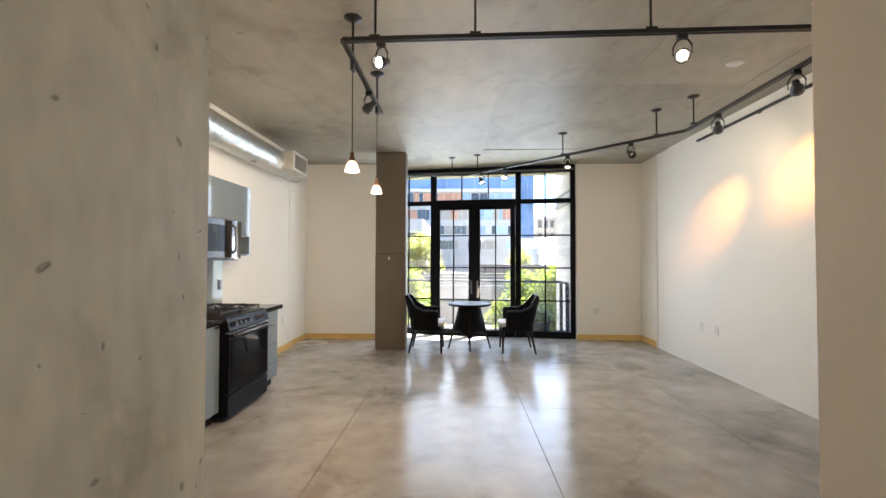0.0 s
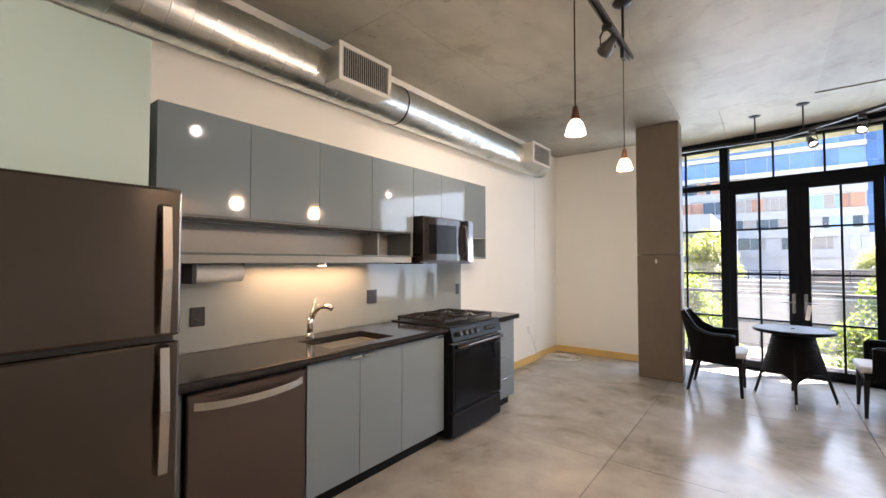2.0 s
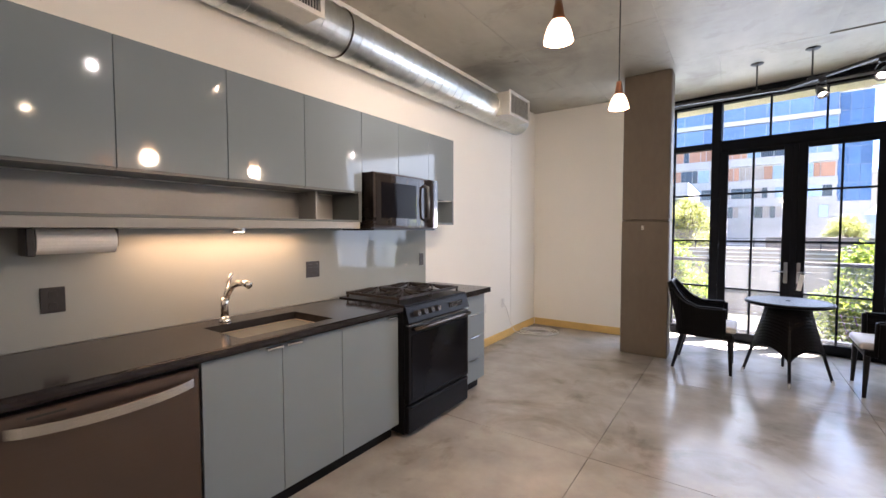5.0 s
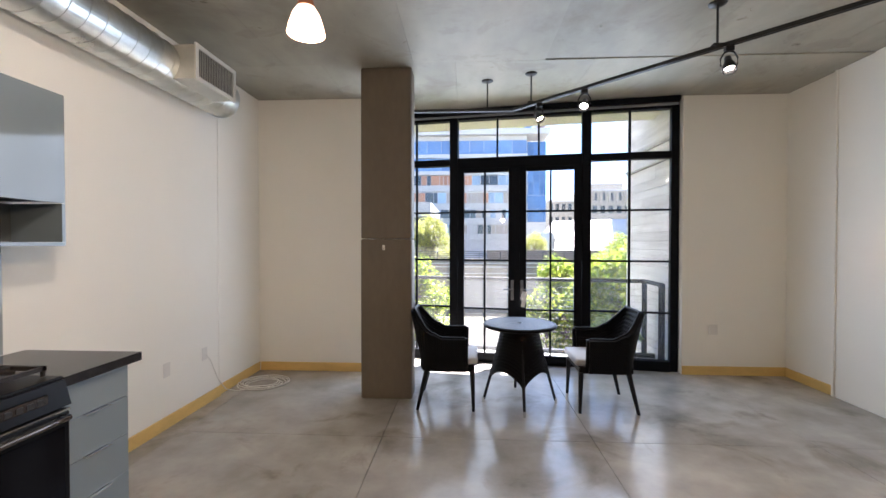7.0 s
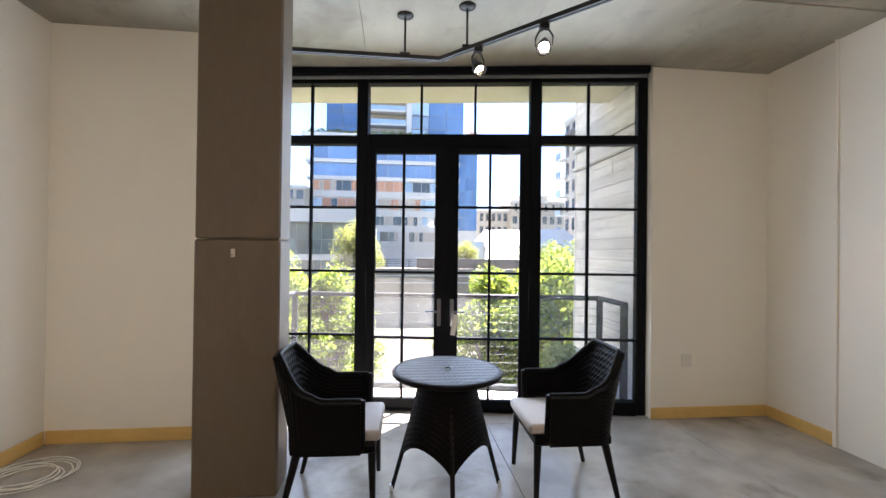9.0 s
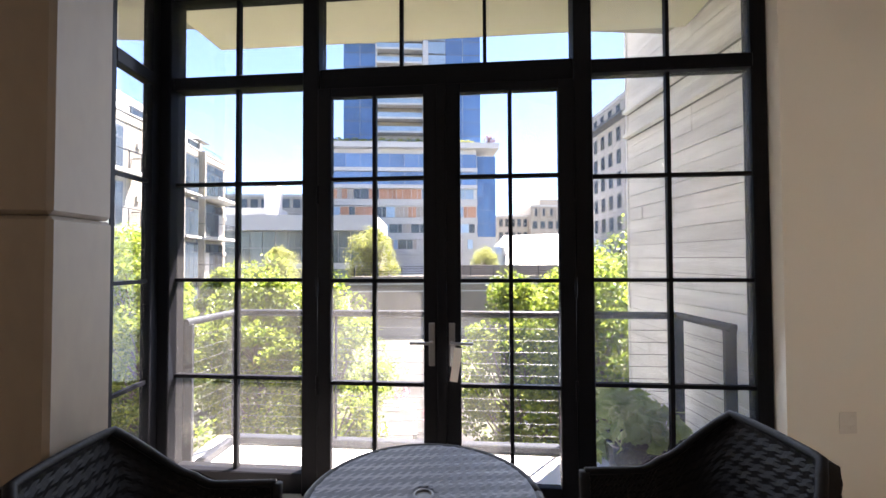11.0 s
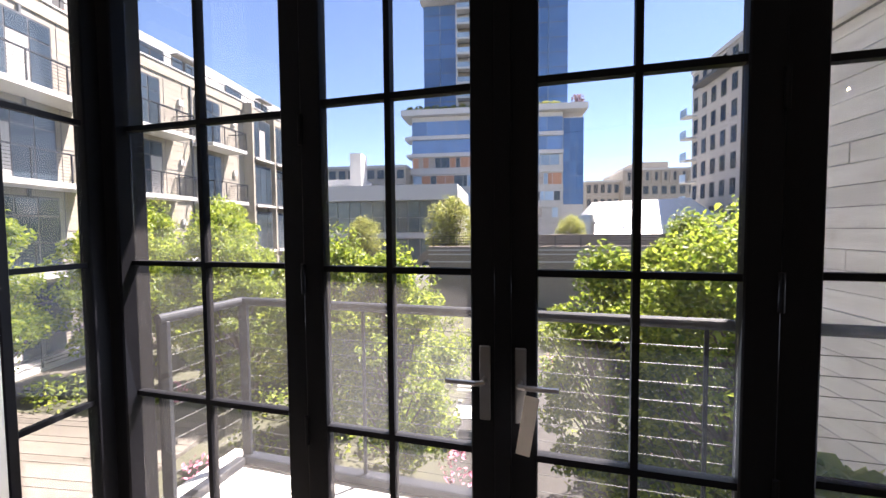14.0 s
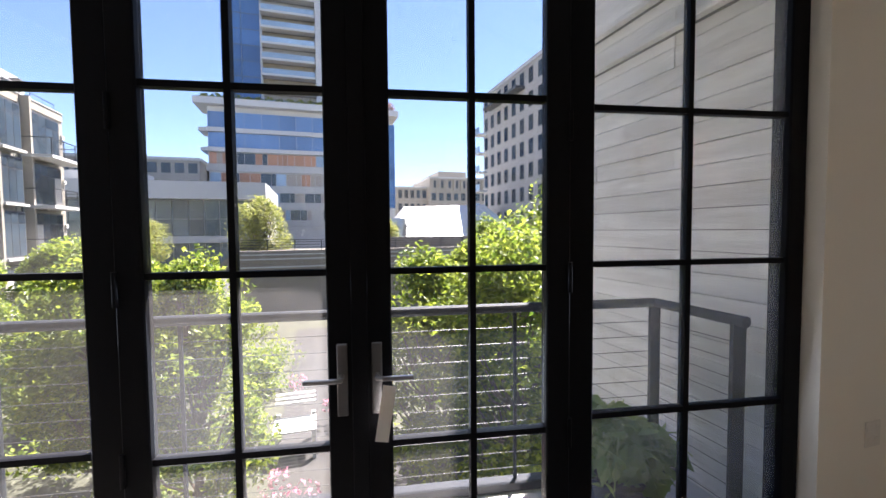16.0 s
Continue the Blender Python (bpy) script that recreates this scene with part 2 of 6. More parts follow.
stain(FLOOR, 1.5, 0.54, 0.66, 0.55)
stain(CEIL, 0.8, 0.55, 0.68, 0.42)
stain(CEIL, 7.0, 0.68, 0.72, 0.85)
stain(CEIL, 2.6, 0.57, 0.63, 0.22)
stain(CONC, 4.0, 0.54, 0.70, 0.5)
JOINT = surf("dark_joint_filler", (0.10, 0.095, 0.09), 0.6)
TIMBER_BASE = surf("pale_timber_skirting", (0.70, 0.47, 0.16), 0.45, var=0.12, scale=3, fine=30, stretch=(1, 1, 4), bump=0.03)
BLACK_STEEL = surf("black_window_steel", (0.0065, 0.007, 0.009), 0.55, var=0.2, bump=0.03, spec=0.08)
CAB = surf("blue_grey_gloss_lacquer", (0.19, 0.23, 0.255), 0.06, var=0.03, scale=1.2, fine=3, bump=0.0, coat=0.4)
CAB_BASE = surf("grey_green_satin_lacquer", (0.205, 0.248, 0.275), 0.33, var=0.03, scale=1.2, fine=3, bump=0.0, rvar=0.05)
CAB_DARK = surf("dark_cabinet_inside", (0.11, 0.125, 0.125), 0.4, var=0.06)
PALE_GREEN = surf("pale_green_gloss_panel", (0.40, 0.50, 0.455), 0.25, var=0.03, scale=1.0, fine=3, bump=0.002)
SHELF = surf("light_grey_shelf", (0.30, 0.30, 0.285), 0.3, var=0.04)
STEEL_DARK = surf("black_stainless_steel", (0.140, 0.115, 0.100), 0.2, metal=1.0, var=0.06, scale=1.2, fine=200, stretch=(0.02, 0.02, 1), bump=0.01)
tn = STEEL_DARK.node_tree.nodes.new("ShaderNodeTangent")
tn.direction_type, tn.axis = 'RADIAL', 'Z'
pb = STEEL_DARK.node_tree.nodes["Principled BSDF"]
pb.inputs["Anisotropic"].default_value, pb.inputs["Anisotropic Rotation"].default_value = 0.85, 0.25
STEEL_DARK.node_tree.links.new(tn.outputs[0], pb.inputs["Tangent"])
STEEL = surf("brushed_steel", (0.62, 0.58, 0.54), 0.25, metal=1.0, var=0.06, fine=120, stretch=(1, 1, 0.05), bump=0.01)
CHROME = surf("chrome", (0.80, 0.78, 0.75), 0.1, metal=1.0, var=0.03, bump=0.0)
HANDLE_STEEL = surf("dull_nickel", (0.22, 0.22, 0.225), 0.35, metal=0.9, var=0.06, bump=0.01)
# plain steel tinted coppery: the warm light it mirrors is in the colour
SINK_STEEL = surf("warm_lit_sink_steel", (0.74, 0.60, 0.46), 0.38, metal=0.45, var=0.05, bump=0.01)
COUNTER = surf("dark_stone_worktop", (0.022, 0.020, 0.021), 0.14, var=0.35, scale=14, fine=240, bump=0.004, spec=0.3)
OVEN_BLACK = surf("black_enamel", (0.008, 0.008, 0.0095), 0.32, var=0.2, bump=0.004, spec=0.1)
OVEN_GLASS = surf("black_oven_glass", (0.006, 0.006, 0.008), 0.06, var=0.1, bump=0.0, spec=0.08)
IRON = surf("cast_iron", (0.018, 0.014, 0.0125), 0.5, var=0.3, bump=0.15)
PLASTIC_DARK = surf("dark_plastic", (0.03, 0.03, 0.032), 0.35, bump=0.01)
PLASTIC_WHITE = surf("white_plastic", (0.72, 0.70, 0.65), 0.35, var=0.03, bump=0.0)
SPLASH = surf("pale_grey_glass_splashback", (0.30, 0.33, 0.325), 0.05, var=0.02, scale=0.7, fine=3, bump=0.0, spec=0.5)
MW_GLASS = surf("smoky_microwave_glass", (0.018, 0.015, 0.014), 0.07, var=0.1, bump=0.0, spec=0.45)
MW_STEEL = surf("dark_bronze_steel", (0.055, 0.043, 0.037), 0.28, metal=1.0, var=0.06, fine=200, stretch=(0.02, 0.02, 1), bump=0.01)
SHADE_CLOTH = surf("grey_shade_cloth", (0.16, 0.165, 0.175), 0.7, var=0.06, fine=200, bump=0.05)
GALV = surf("galvanised_duct_steel", (0.64, 0.66, 0.64), 0.3, metal=1.0, var=0.16, scale=3.5, fine=26, bump=0.05)
GALV_PLATE = surf("galvanised_plate", (0.60, 0.60, 0.56), 0.45, metal=0.7, var=0.1, scale=5, fine=30, bump=0.04)
GRILLE = surf("white_grille_enamel", (0.66, 0.65, 0.60), 0.4, var=0.03, bump=0.0)
TRACK = surf("black_track_enamel", (0.02, 0.019, 0.018), 0.35, var=0.15, bump=0.01)
PAPER = surf("paper_towel", (0.82, 0.80, 0.76), 0.9, var=0.03, fine=80, bump=0.2)
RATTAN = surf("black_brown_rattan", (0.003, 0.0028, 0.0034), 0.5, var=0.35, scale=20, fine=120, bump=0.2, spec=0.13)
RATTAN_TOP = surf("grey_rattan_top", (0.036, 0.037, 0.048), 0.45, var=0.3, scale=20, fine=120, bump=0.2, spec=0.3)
CHAIR_LEG = surf("dark_chair_leg", (0.006, 0.0055, 0.006), 0.4, var=0.2, spec=0.25)
CUSHION = surf("pale_seat_cushion", (0.55, 0.53, 0.53), 0.85, var=0.06, fine=200, bump=0.15)
CABLE_WHITE = surf("white_cable", (0.72, 0.70, 0.64), 0.45, var=0.03, bump=0.0)
RAIL = surf("grey_painted_rail", (0.023, 0.026, 0.033), 0.55, spec=0.25, var=0.12, scale=6, bump=0.03)
CABLE_STEEL = surf("steel_cable", (0.07, 0.07, 0.07), 0.5, metal=0.3, fine=200, bump=0.1)
# the faint veil here also paints a washed-out haze over the view
PANE = glass_mat("window_glass", (0.97, 0.985, 0.98), dust_haze=0.03)
# right pane: a stronger veil paints in the room's pale reflection
PANE_RIGHT = glass_mat("reflection_veiled_window_glass", (0.97, 0.985, 0.98), dust_haze=0.17)
PANE_DUSTY = glass_mat("dusty_window_glass", (0.97, 0.985, 0.98), dust_haze=0.05)
SHADE_GLASS = glow("lit_pendant_glass", (1.0, 0.62, 0.34), 0.35)
BULB = glow("lit_bulb", (1.0, 0.80, 0.52), 40.0)
BULB_SOFT = glow("lit_pendant_bulb", (1.0, 0.74, 0.46), 14.0)
BULB_WHITE = glow("lit_white_bulb", (1.0, 0.90, 0.76), 40.0)

# ---- the large structure ----
CEIL_Z = 3.19


def slab(name, x0, x1, y0, y1, z0, z1, material, label):
    return part(name, box(x0, x1, y0, y1, z0, z1), material, tag=(label, name.split("_")[0], "", "structure"))


slab("wall_west_end", -3.2, -3.02, 6.283, 7.36, 0, CEIL_Z, WHITE, "set-back end of the white kitchen wall")
slab("wall_west", -3.2, -3.0, 0.05, 6.28, 0, CEIL_Z, WHITE, "smooth white painted wall behind the kitchen")
slab("wall_north_left", -3.02, -1.70, 7.127, 7.36, 0, CEIL_Z, WHITE, "white painted end wall beside the concrete column")
slab("wall_north_right", 1.905, 3.3, 7.217, 7.42, 0, CEIL_Z, WHITE, "white painted end wall beside the windows")
slab("wall_east", 3.035, 3.3, 0.0, 6.59, 0, CEIL_Z + 0.05, WHITE, "long white painted wall lit by spotlights")
slab("wall_east_end", 3.05, 3.3, 6.593, 7.217, 0, CEIL_Z, WHITE, "set-back end of the long white wall")
slab("wall_south_left", -3.2, -1.25, 0.05, 0.29, 0, CEIL_Z, WHITE, "white painted side wall beside the refrigerator")
slab("wall_entry_concrete", -1.25, -0.69, -2.4, 0.30, 0, CEIL_Z, CONC, "cast concrete pier at the entry with air holes")
slab("wall_entry_right", 0.42, 0.62, -2.4, 0.39, 0, CEIL_Z + 0.05, WHITE_DIM, "white painted entry wall end in a dimmed warm tone")
slab("wall_south_right", 0.62, 3.035, 0.17, 0.37, 0, CEIL_Z + 0.05, WHITE, "white painted wall beside the entry")
slab("wall_entry_back", -1.25, 0.62, -2.6, -2.4, 0, CEIL_Z + 0.05, WHITE, "plain white wall behind the entry")

part("trim_corner", box(3.014, 3.0349, 6.562, 6.589, 0, CEIL_Z, 0.004), WHITE, tag=("white corner bead at the wall set-back", "trim", "", "structure"))
part("trim_corner", box(-2.9999, -2.992, 6.262, 6.28, 0.101, CEIL_Z, 0.004), WHITE, tag=("white corner bead on the kitchen wall", "trim", "", "structure"))
# baseboards of pale timber
for x0, x1, y0, y1 in ((-3.0, -2.985, 4.42, 6.28), (-3.02, -3.005, 6.283, 7.112), (-3.0, -1.70, 7.112, 7.127), (1.905, 3.05, 7.202, 7.217), (3.035, 3.05, 6.596, 7.202)):
    part("baseboard", box(x0, x1, y0, y1, 0, 0.1, 0.003), TIMBER_BASE, tag=("pale yellow timber skirting along the white wall", "baseboard", "skirting", "structure"))

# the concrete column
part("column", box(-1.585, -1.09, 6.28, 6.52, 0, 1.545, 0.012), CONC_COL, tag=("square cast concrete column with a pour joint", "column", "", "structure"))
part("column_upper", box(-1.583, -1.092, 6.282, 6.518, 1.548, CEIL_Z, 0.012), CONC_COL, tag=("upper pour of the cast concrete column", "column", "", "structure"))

# the ceiling: boards of formwork left their edges in the concrete
bm = box(-3.2, 3.3, -2.6, 8.3, CEIL_Z + 0.052, CEIL_Z + 0.25)
rnd = random.Random(4)
RISE = 0.008  # the pour beyond x = 0.155 lies a little higher
XS = [-3.2, -2.285, -1.065, 0.155, 1.375, 2.595, 3.3]
XS_END = [-3.2, -1.95, -0.67, 0.61, 1.88, 3.3]
for xa, xb in zip(XS, XS[1:]):
    y = 6.205 - 4 * 2.44 - (1.22 if xb < 0.2 else 0)
    while y < 6.2:
        ya, yb = max(y, -2.6), min(y + 2.44, 6.205)
        if yb > ya:
            box(xa + 0.0012, xb - 0.0012, ya + 0.0012, yb - 0.0012, CEIL_Z + (RISE if xa > 0.1 else 0) + rnd.uniform(-0.001, 0.003), CEIL_Z + 0.056, bm=bm)
        y += 2.44
for xa, xb in zip(XS_END, XS_END[1:]):
    box(xa + 0.0015, xb - 0.0015, 6.2065, 8.05 - 0.151 * xa, CEIL_Z + rnd.uniform(-0.001, 0.003), CEIL_Z + 0.056, bm=bm)
part("ceiling", bm, CEIL, tag=("bare cast concrete ceiling with formwork joints", "ceiling", "", "structure"))

# ---- the window wall, in its own turned frame ----
WIN_TURN = -8.6
WIN = Matrix.Translation((0, 7.602, 0)) @ Matrix.Rotation(radians(WIN_TURN), 4, 'Z')


def win_box(u0, u1, n0, n1, z0, z1, b=0.0, bm=None):
    own = box(u0, u1, n0, n1, z0, z1, b)
    own.transform(WIN)
    return merge(bm, own) if bm is not None else own


window = thing("window_1", WIN, "tall black steel window wall with muntins", "window", "", "structure")
frame_bars = [(-1.81, -1.64, -0.07, 0.07, 0.0, 3.19), (-0.777, -0.675, -0.075, 0.06, 0.0, 3.19), (0.845, 0.948, -0.075, 0.06, 0.0, 3.19), (1.84, 1.925, -0.03, 0.06, 0.0, 3.19),
              (-1.64, -0.777, -0.05, 0.06, 3.075, 3.19), (-0.675, 0.845, -0.05, 0.06, 3.075, 3.19), (0.948, 1.84, -0.05, 0.06, 3.075, 3.19),
              (-1.64, -0.777, -0.05, 0.06, 2.50, 2.58), (-0.675, 0.845, -0.055, 0.06, 2.45, 2.59), (0.948, 1.84, -0.05, 0.06, 2.50, 2.58),
              (-1.64, -0.777, -0.05, 0.06, 0.0, 0.12), (0.948, 1.84, -0.05, 0.06, 0.0, 0.12), (-0.675, 0.845, -0.06, 0.06, 0.0, 0.035)]
for q in frame_bars:
    part("window_frame", win_box(*q, b=0.006), BLACK_STEEL, window)
M = 0.011
for z in (0.685, 1.292, 1.90):
    part("muntin", win_box(-1.64, -0.777, -0.018, 0.018, z - M, z + M), BLACK_STEEL, window)
    part("muntin", win_box(0.948, 1.84, -0.018, 0.018, z - M, z + M), BLACK_STEEL, window)
for u, z0, z1 in ((-1.228, 0.12, 2.50), (-1.228, 2.58, 3.075), (1.39, 0.12, 2.50), (1.39, 2.58, 3.075), (-0.175, 2.59, 3.075), (0.335, 2.59, 3.075)):
    part("muntin", win_box(u - M, u + M, -0.0185, 0.0185, z0, z1), BLACK_STEEL, window)
for u0, u1, z0, z1 in ((-1.64, -0.777, 0.12, 2.50), (-1.64, -0.777, 2.58, 3.075), (0.948, 1.84, 0.12, 2.50), (0.948, 1.84, 2.58, 3.075), (-0.675, 0.845, 2.59, 3.075)):
    ob = part("pane", win_box(u0 + 0.002, u1 - 0.002, -0.003, 0.003, z0 + 0.002, z1 - 0.002), PANE_RIGHT if u0 > 0.9 else PANE, window)
    ob.visible_shadow = False
# roller shade box under the ceiling
part("shade_box", win_box(-1.80, 1.90, -0.15, -0.077, 3.12, 3.185, 0.008), BLACK_STEEL, window, "black roller shade box")
part("shade_bar", win_box(-1.78, 1.885, -0.135, -0.105, 3.085, 3.112, 0.006), SHADE_CLOTH, window, "grey hem bar of the rolled shade")

# the two glazed doors
for side, u0, u1, gu0, gu1, um in ((0, -0.672, 0.076, -0.588, -0.03, -0.325), (1, 0.080, 0.842, 0.187, 0.751, 0.477)):
    door = thing("door_%d" % (side + 1), WIN, "closed black glazed balcony door with muntins", "door", "balcony doors", "structure")
    N0, N1 = -0.10, -0.045
    for q in ((u0, gu0, N0, N1, 0.04, 2.45), (gu1, u1, N0, N1, 0.04, 2.45), (gu0, gu1, N0, N1, 0.04, 0.125), (gu0, gu1, N0, N1, 2.395, 2.45)):
        part("door_frame", win_box(*q, b=0.005), BLACK_STEEL, door)
    for z in (0.685, 1.292, 1.90):
        part("muntin", win_box(gu0, gu1, -0.092, -0.055, z - M, z + M), BLACK_STEEL, door)
    part("muntin", win_box(um - M, um + M, -0.0925, -0.0545, 0.125, 2.395), BLACK_STEEL, door)
    ob = part("pane", win_box(gu0 + 0.002, gu1 - 0.002, -0.077, -0.071, 0.127, 2.393), PANE if side else PANE_DUSTY, door)
    ob.visible_shadow = False
    hu = 0.018 if side == 0 else 0.135
    plate = win_box(hu - 0.018, hu + 0.018, -0.108, -0.099, 0.80, 1.05, 0.003)
    handle = part("door_handle", plate, HANDLE_STEEL, door, "brushed steel lever handle")
    d = -1 if side == 0 else 1
    bm = bmesh.new()
    tube([WIN @ Vector(p) for p in ((hu, -0.105, 0.94), (hu, -0.15, 0.94), (hu + d * 0.02, -0.158, 0.94), (hu + d * 0.12, -0.156, 0.94))], 0.009, bm=bm)
    part("lever", bm, HANDLE_STEEL, handle)
    for hz in (0.62, 1.2, 1.75):
        ue = u0 + 0.004 if side == 0 else u1 - 0.004
        part("hinge", rod(WIN @ Vector((ue, -0.106, hz)), WIN @ Vector((ue, -0.106, hz + 0.11)), 0.008), BLACK_STEEL, door)

part("meeting_stile", win_box(0.05, 0.106, -0.112, -0.1005, 0.04, 2.45, 0.003), BLACK_STEEL, door, "black cover strip between the doors")

# paper tag on the door lever
tag = thing("paper_tag", WIN @ at(0.15, -0.165, 0.75), "small white paper tag hanging from the door lever", "tag")
bm = box(-0.022, 0.022, -0.001, 0.001, -0.02, 0.17, 0.0)
bm.transform(PLACE[tag.name] @ Matrix.Rotation(radians(9), 4, 'Y'))
part("card", bm, PAPER, tag)

# glazed return beside the window's outer corner
ret = thing("window_2", at(-1.72, 7.34), "narrow black steel side window of the bay", "window", "", "structure")
cx, cy = (WIN @ Vector((-1.735, 0, 0))).x, (WIN @ Vector((-1.735, 0, 0))).y
for q in ((-1.76, -1.695, 7.36, 7.40, 0, CEIL_Z), (-1.757, -1.698, 7.705, cy - 0.076, 0, CEIL_Z - 0.002), (-1.76, -1.695, 7.40, cy - 0.075, 3.075, CEIL_Z), (-1.76, -1.695, 7.40, cy - 0.075, 2.50, 2.58), (-1.76, -1.695, 7.40, cy - 0.075, 0, 0.12)):
    part("window_frame", box(*q, b=0.005), BLACK_STEEL, ret)
for z in (0.685, 1.292, 1.90):
    part("muntin", box(-1.74, -1.715, 7.40, cy - 0.075, z - M, z + M), BLACK_STEEL, ret)
for z0, z1 in ((0.12, 2.50), (2.58, 3.075)):
    ob = part("pane", box(-1.731, -1.725, 7.40, cy - 0.075, z0, z1), PANE, ret)
    ob.visible_shadow = False

# ---- kitchen ----
def slab_door(name, x0, x1, y0, y1, z0, z1, material, parent, label=""):
    return part(name, box(x0, x1, y0 + 0.0015, y1 - 0.0015, z0, z1, 0.0015), material, parent, label)


# upper cabinets, each a box with one flat door
UP = [(1.287, 1.774, 1.715), (1.774, 2.262, 1.715), (2.262, 2.745, 1.715), (2.745, 3.229, 1.715), (3.229, 3.627, 1.86), (3.627, 4.022, 1.86), (4.022, 4.415, 1.715)]
for y0, y1, z0 in UP:
    cab = thing("upper_cabinet", at(-3.0, y0, z0), "wall cabinet with a glossy blue-grey flat door", "cabinet", "upper kitchen cabinets")
    part("body", box(-2.998, -2.722, y0 + 0.001, y1 - 0.001, z0 + 0.004, 2.283), CAB_DARK if y1 < 4.4 else CAB, cab)
    slab_door("door", -2.72, -2.70, y0, y1, z0, 2.285, CAB, cab)
    if y0 < 3.0:
        part("bottom_trim", box(-2.95, -2.71, y0 + 0.001, y1 - 0.001, z0 - 0.012, z0 + 0.003), CAB_DARK, cab)

# open shelf niche below them
niche = thing("open_shelf", at(-3.0, 1.287, 1.45), "long open wall shelf with a light grey front edge", "shelf")
part("shelf_board", box(-2.998, -2.70, 1.287, 3.205, 1.452, 1.497, 0.002), SHELF, niche)
part("back_panel", box(-2.998, -2.985, 1.29, 3.20, 1.499, 1.70), SHELF, niche)
part("end_panel", box(-2.985, -2.705, 3.196, 3.228, 1.4985, 1.713), CAB_DARK, niche)
part("divider", box(-2.985, -2.80, 2.90, 2.915, 1.4985, 1.702), SHELF, niche)
part("front_lip", box(-2.712, -2.699, 1.287, 3.205, 1.498, 1.512, 0.001), CAB_DARK, niche)

cubby = thing("open_cubby", at(-3.0, 4.03, 1.49), "small open wall cubby with a dark inside", "shelf")
part("bottom", box(-2.998, -2.70, 4.03, 4.413, 1.49, 1.51), CAB, cubby)
part("side", box(-2.998, -2.70, 4.395, 4.413, 1.511, 1.713), CAB, cubby)
part("back", box(-2.998, -2.988, 4.03, 4.394, 1.511, 1.713), CAB_DARK, cubby)
part("inner_side", box(-2.988, -2.70, 4.03, 4.04, 1.511, 1.713), CAB_DARK, cubby)

# pale green cabinet above the refrigerator
fc = thing("fridge_top_cabinet", at(-3.0, 0.53, 1.76), "pale green flat-fronted cabinet above the refrigerator", "cabinet")
part("body", box(-2.998, -2.422, 0.531, 1.164, 1.765, 2.435), PALE_GREEN, fc)
part("front_panel", box(-2.42, -2.40, 0.53, 1.165, 1.76, 2.44, 0.002), PALE_GREEN, fc)

# splashback, one long glass sheet
sb = thing("splashback", at(-3.0, 1.287, 0.92), "pale grey back-painted glass splashback", "splashback")
part("glass_sheet", box(-2.999, -2.988, 1.287, 4.35, 0.921, 1.451, 0.001), SPLASH, sb)

# base cabinets
BASE = [(1.943, 2.336), (2.336, 2.728), (2.728, 3.222)]
for y0, y1 in BASE:
    cab = thing("base_cabinet", at(-3.0, y0, 0), "base cabinet with a grey-green flat door", "cabinet", "base kitchen cabinets")
    part("body", box(-2.998, -2.382, y0 + 0.001, y1 - 0.001, 0.105, 0.872), CAB_DARK, cab)
    slab_door("door", -2.38, -2.36, y0, y1, 0.105, 0.868, CAB_BASE, cab)
    part("plinth", box(-2.998, -2.43, y0 + 0.001, y1 - 0.001, 0.0, 0.103), OVEN_BLACK, cab)
    ye = y0 + 0.30 if y0 < 2.0 else (y0 + 0.02 if y0 < 2.5 else y0 + 0.38)
    part("handle", box(-2.362, -2.336, ye, ye + 0.085, 0.852, 0.864, 0.001), CHROME, cab, "small chrome edge pull")

cab = thing("drawer_cabinet", at(-3.0, 4.025, 0), "narrow base cabinet with four grey-green drawers", "cabinet")
part("body", box(-2.998, -2.382, 4.025, 4.412, 0.105, 0.872), CAB_BASE, cab)
part("plinth", box(-2.998, -2.43, 4.03, 4.408, 0.0, 0.103), OVEN_BLACK, cab)
for z0, z1 in ((0.105, 0.30), (0.303, 0.50), (0.503, 0.70), (0.703, 0.868)):
    dr = slab_door("drawer", -2.38, -2.36, 4.025, 4.412, z0, z1, CAB_BASE, cab)
    part("handle", box(-2.372, -2.343, 4.15, 4.29, z1 - 0.004, z1 + 0.0005, 0.0008), CHROME, dr, "small chrome edge pull")

fill = thing("filler_panel", at(-3.0, 1.26, 0), "dark filler panel beside the dishwasher", "panel")
part("panel", box(-2.998, -2.37, 1.262, 1.298, 0, 0.872), CAB_DARK, fill)

# worktop with a sink cut-out, laid in pieces round it
top = thing("worktop", at(-3.0, 1.24, 0.875), "polished dark stone worktop with an undermount sink opening", "countertop")
SX0, SX1, SY0, SY1 = -2.80, -2.43, 2.16, 2.72
bm = bmesh.new()
for q in ((-2.985, -2.34, 1.25, SY0), (-2.985, -2.34, SY1, 3.232), (-2.985, SX0, SY0, SY1), (SX1, -2.34, SY0, SY1)):
    box(*q, 0.875, 0.92, bm=bm)
bmesh.ops.remove_doubles(bm, verts=bm.verts, dist=0.0004)
part("slab", bm, COUNTER, top)
part("slab", box(-2.985, -2.32, 4.022, 4.459, 0.875, 0.92, 0.003), COUNTER, top)
part("front_edge", rod((-2.342, 1.25, 0.8975), (-2.342, 3.232, 0.8975), 0.0222, seg=10), COUNTER, top)

